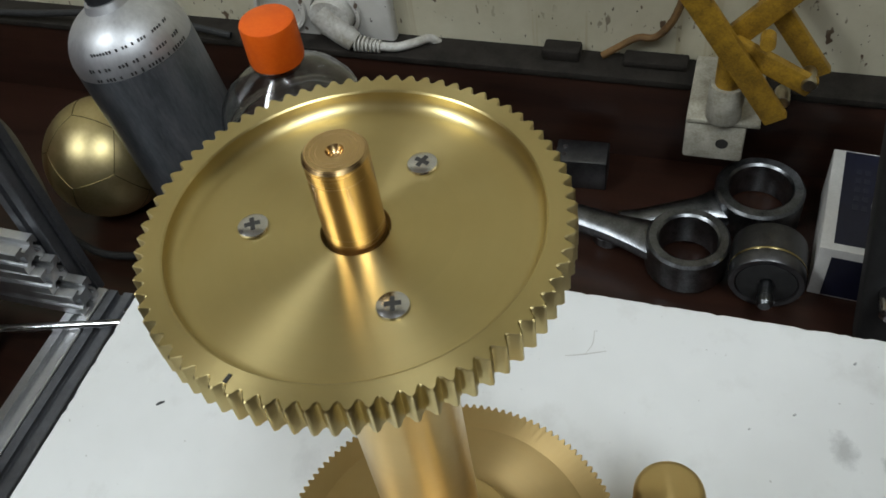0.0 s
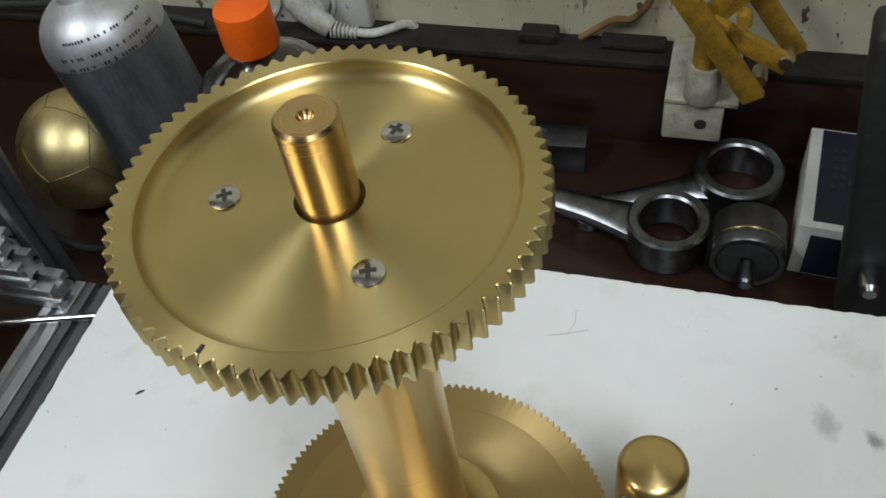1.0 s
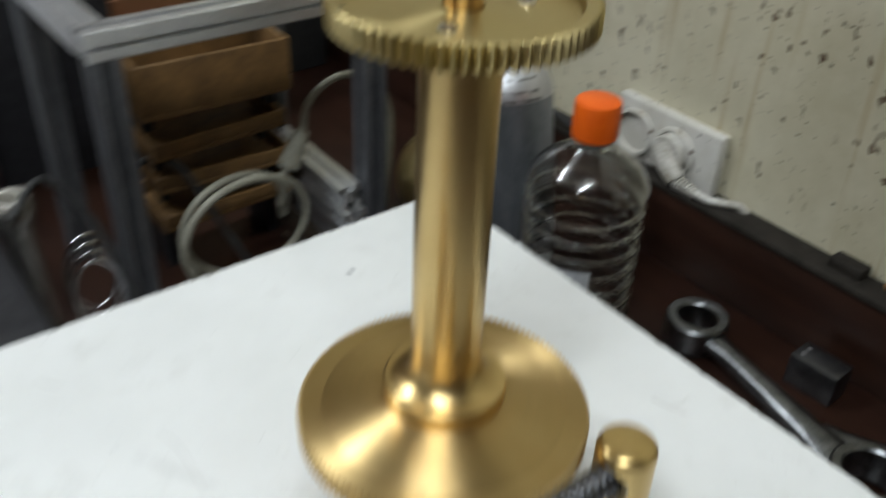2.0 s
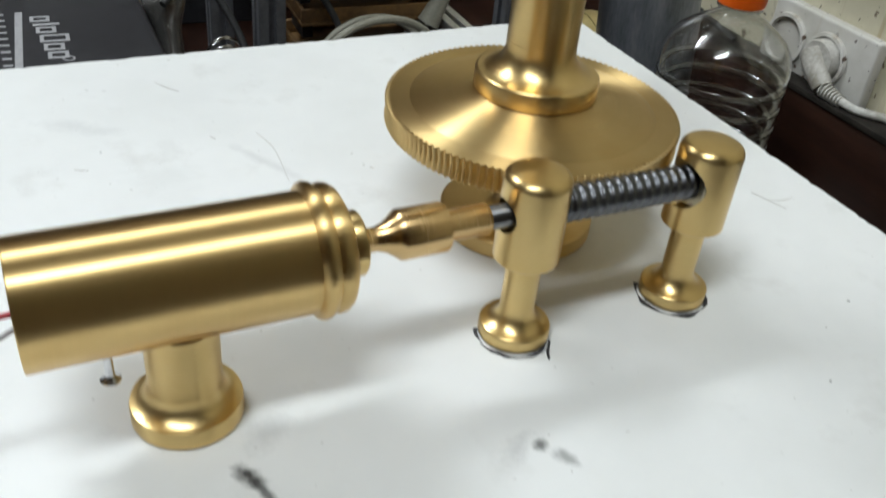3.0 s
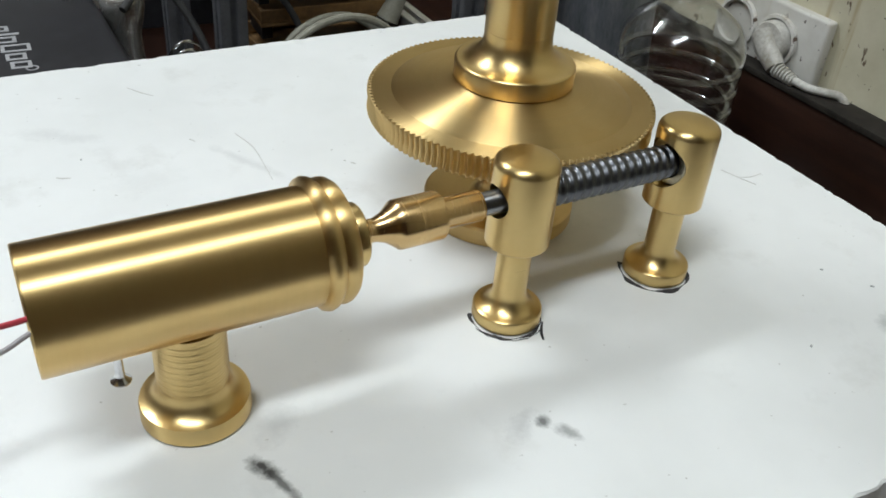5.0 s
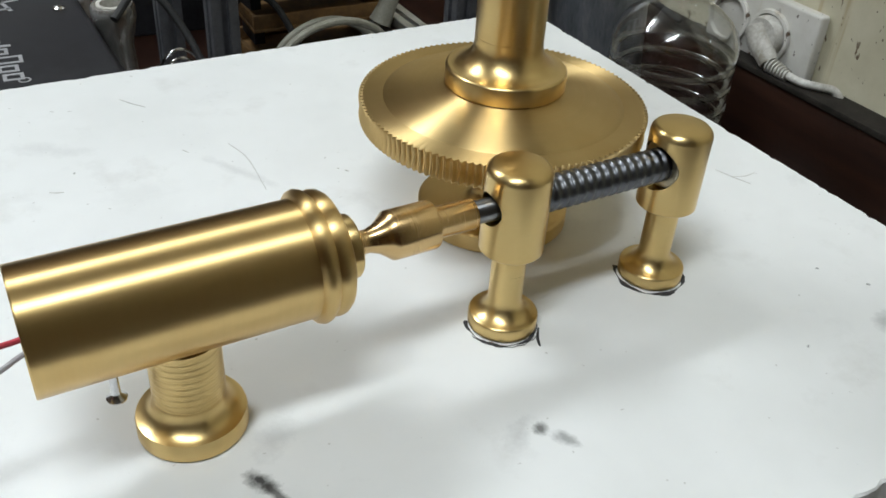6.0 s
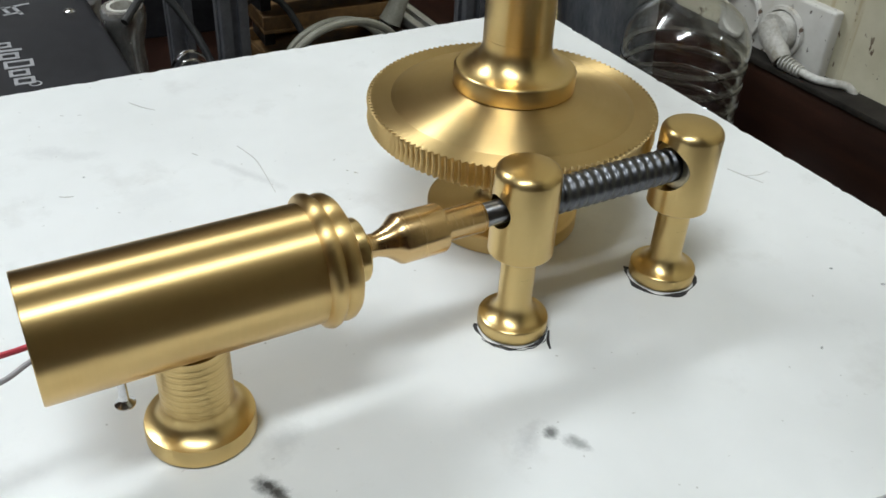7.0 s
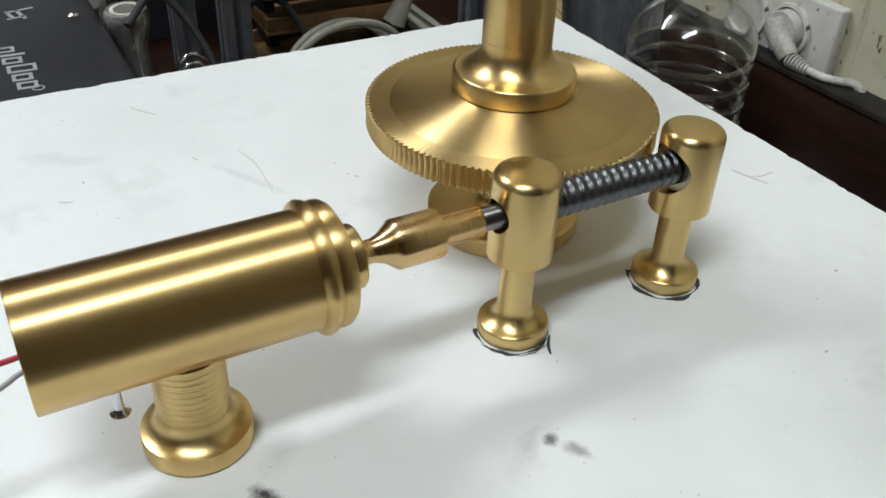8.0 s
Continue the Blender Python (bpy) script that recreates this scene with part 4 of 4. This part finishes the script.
# crumpled white plastic bag behind the black case
bm = bmesh.new()
bmesh.ops.create_icosphere(bm, subdivisions=4, radius=1)
for v in bm.verts:
    c = v.co.copy()
    fold = 0.10 * abs(math.sin(5.1 * c.x + 3.3 * c.z)) + 0.08 * abs(math.sin(7.3 * c.y - 4.1 * c.z + 2.0 * c.x)) + 0.05 * abs(math.sin(13.0 * c.x - 9.0 * c.y + 6.0 * c.z))
    c *= 0.80 + fold
    v.co = (c.x * 0.085, c.y * 0.075, max(c.z * 0.115, -0.100) + 0.100)
plastic_bag = part("plastic_bag", bm, BAG, None, "", 18, at=pose(-0.115, 0.715, DESK, 0, 0, 20))
tagged(plastic_bag, "crumpled white plastic bag standing behind the black case", "plastic bag")

# black case with white printing on its lid
case = thing("black_case", pose(-0.27, 0.430, DESK), "flat black case with slanted white printing on its lid", "case")
part("case_body", block((0.36, 0.36, 0.104), (0, 0, 0.052), 0.004), BLACK, case)
lid = part("case_lid", block((0.364, 0.364, 0.034), (0, 0, 0.1213), 0.007, 3), BLACK, case, "satin black lid")
part("latch", block((0.030, 0.006, 0.026), (0.09, -0.1845, 0.104), 0.0015), BLACK, case)
for k, (y0, tall, wide) in enumerate(((-0.0180, 0.0135, 0.0105), (-0.0290, 0.0180, 0.0038), (-0.0395, 0.0135, 0.0115), (-0.0555, 0.0195, 0.0130), (-0.0710, 0.0135, 0.0115), (-0.0855, 0.0135, 0.0115))):
    bm = bmesh.new()
    if wide < 0.005:
        block((tall, wide, 0.0004), (tall / 2, 0, 0.0002), bm=bm)
    else:
        for x, y, w, d in ((tall / 2, wide / 2 - 0.0014, tall, 0.0028), (tall / 2, -wide / 2 + 0.0014, tall, 0.0028), (0.0013, 0, 0.0026, wide - 0.0057), (tall - 0.0013, 0, 0.0026, wide - 0.0057)):
            block((w, d, 0.0004), (x, y, 0.0002), bm=bm)
    part("printed_shape", bm, WHITE_PRINT, lid, "", 0, at=pose(0.0985 + 0.0012 * k, y0, 0.1384, 0, 0, -3))
part("printed_line", block((0.0050, 0.105, 0.0004), (0, 0, 0.0002)), WHITE_PRINT, lid, "thick printed line", 0, at=pose(0.0885, -0.055, 0.1384, 0, 0, -4))
for k in range(9):
    part("printed_bar", block((0.0060, 0.0030, 0.0004), (0, 0, 0.0002)), WHITE_PRINT, lid, "", 0, at=pose(0.0790, -0.005 - 0.0115 * k, 0.1384, 0, 0, -4))
for x, y, w, d in ((0.126, 0.060, 0.022, 0.0030), (0.118, 0.052, 0.003, 0.018), (0.126, 0.050, 0.003, 0.022), (0.122, 0.044, 0.014, 0.0030)):
    part("printed_bar", block((w, d, 0.0004), (0, 0, 0.0002)), WHITE_PRINT, lid, "", 0, at=pose(x, y, 0.1384, 0, 0, 12))
part("stud", lathe([(0.0048, 0), (0.0046, 0.0016), (0.0030, 0.0030), (0, 0.0036)], 24), SCREW, lid, "small domed chrome stud", at=pose(0.162, 0.030, 0.1384))
part("print_ring", lathe([(0.0030, 0), (0.0030, 0.0003), (0.0042, 0.0003), (0.0042, 0)], 24), WHITE_PRINT, lid, "small printed ring", 0, at=pose(0.117, -0.093, 0.1384))

# bright tube with a flared top
metal_tube = thing("metal_tube", pose(-0.063, 0.452, DESK, 3, -3, 0), "shiny metal tube standing behind the board", "tube")
part("tube_body", lathe([(0.0098, 0.0), (0.0112, 0.0), (0.0112, 0.112), (0.0150, 0.124), (0.0172, 0.134), (0.0172, 0.142), (0.0160, 0.1445), (0.0125, 0.1445), (0.0115, 0.130), (0.0098, 0.112), (0.0098, 0.0)], 40), CHROME_DIRTY, metal_tube, "grubby chromed tube")
part("inner_sleeve", lathe([(0.0082, 0.100), (0.0092, 0.100), (0.0112, 0.1300), (0.0122, 0.1452), (0.0092, 0.1452), (0.0082, 0.130), (0.0082, 0.100)], 32), WHITE_PL, metal_tube, "pale sleeve inside the rim")
for k in range(4):
    coil = part("wire_coil", sweep([(-0.028 + 0.020 * math.cos(a) , 0.410 + 0.004 * k, DESK + 0.055 + 0.006 * k + 0.035 * math.sin(a)) for a in [math.pi * 2 * i / 12 for i in range(13)]], 0.0013, 8, 3), SCREW)
    tagged(coil, "loop of thin bright wire hanging by the frame", "wire coil", "wire loops")
for k, pts in enumerate((((-0.075, 0.42, DESK + 0.14), (-0.045, 0.44, DESK + 0.155), (-0.020, 0.42, DESK + 0.12), (-0.005, 0.385, DESK + 0.06), (0.004, 0.37, DESK + 0.004)),
                         ((0.02, 0.45, DESK + 0.004), (0.04, 0.50, DESK + 0.10), (0.07, 0.47, DESK + 0.12), (0.10, 0.44, DESK + 0.05), (0.12, 0.42, DESK + 0.004)),
                         ((0.24, 0.30, DESK + 0.004), (0.265, 0.34, DESK + 0.012), (0.26, 0.40, DESK + 0.010), (0.28, 0.46, DESK + 0.006)),
                         ((0.455, 0.35, -0.100), (0.452, 0.45, -0.085), (0.455, 0.60, -0.098), (0.45, 0.75, -0.085), (0.455, 0.95, -0.100)))):
    cable = part("black_cable", sweep(pts, 0.0032, 10, 6), RUBBER)
    tagged(cable, "thin black cable lying among the frame's parts", "cable", "black cables")

# thick beige cable coiled in front of the frame, with a moulded plug
cord = thing("beige_cable", pose(0, 0, 0), "thick beige mains cable coiled in loose loops with a moulded plug", "cable")
loop = []
for i in range(21):
    a = radians(-120 - i * 31)
    g = 1.0 - 0.011 * i
    loop.append((0.112 + 0.066 * g * math.cos(a), 0.412 + 0.0020 * i, -0.130 + 0.055 * g * math.sin(a)))
loop = [(0.06, 0.40, DESK + 0.004), (0.050, 0.405, DESK + 0.03)] + loop[1:]
loop += [(0.168, 0.466, -0.116), (0.178, 0.468, -0.104)]
part("cable_coil", sweep(loop, 0.0036, 10, 4), BEIGE, cord, "loops of beige cable")
part("plug_body", sweep([(0.178, 0.468, -0.104), (0.186, 0.468, -0.088), (0.195, 0.468, -0.072)], lambda u: 0.0115 - 0.005 * u, 14, 4), BEIGE, cord, "moulded beige plug")
part("cable_tail", sweep([(0.195, 0.468, -0.072), (0.203, 0.468, -0.044), (0.230, 0.462, -0.024), (0.262, 0.456, -0.030), (0.282, 0.453, -0.065), (0.282, 0.452, -0.12), (0.274, 0.452, DESK + 0.004)], 0.0036, 10, 6), BEIGE, cord)
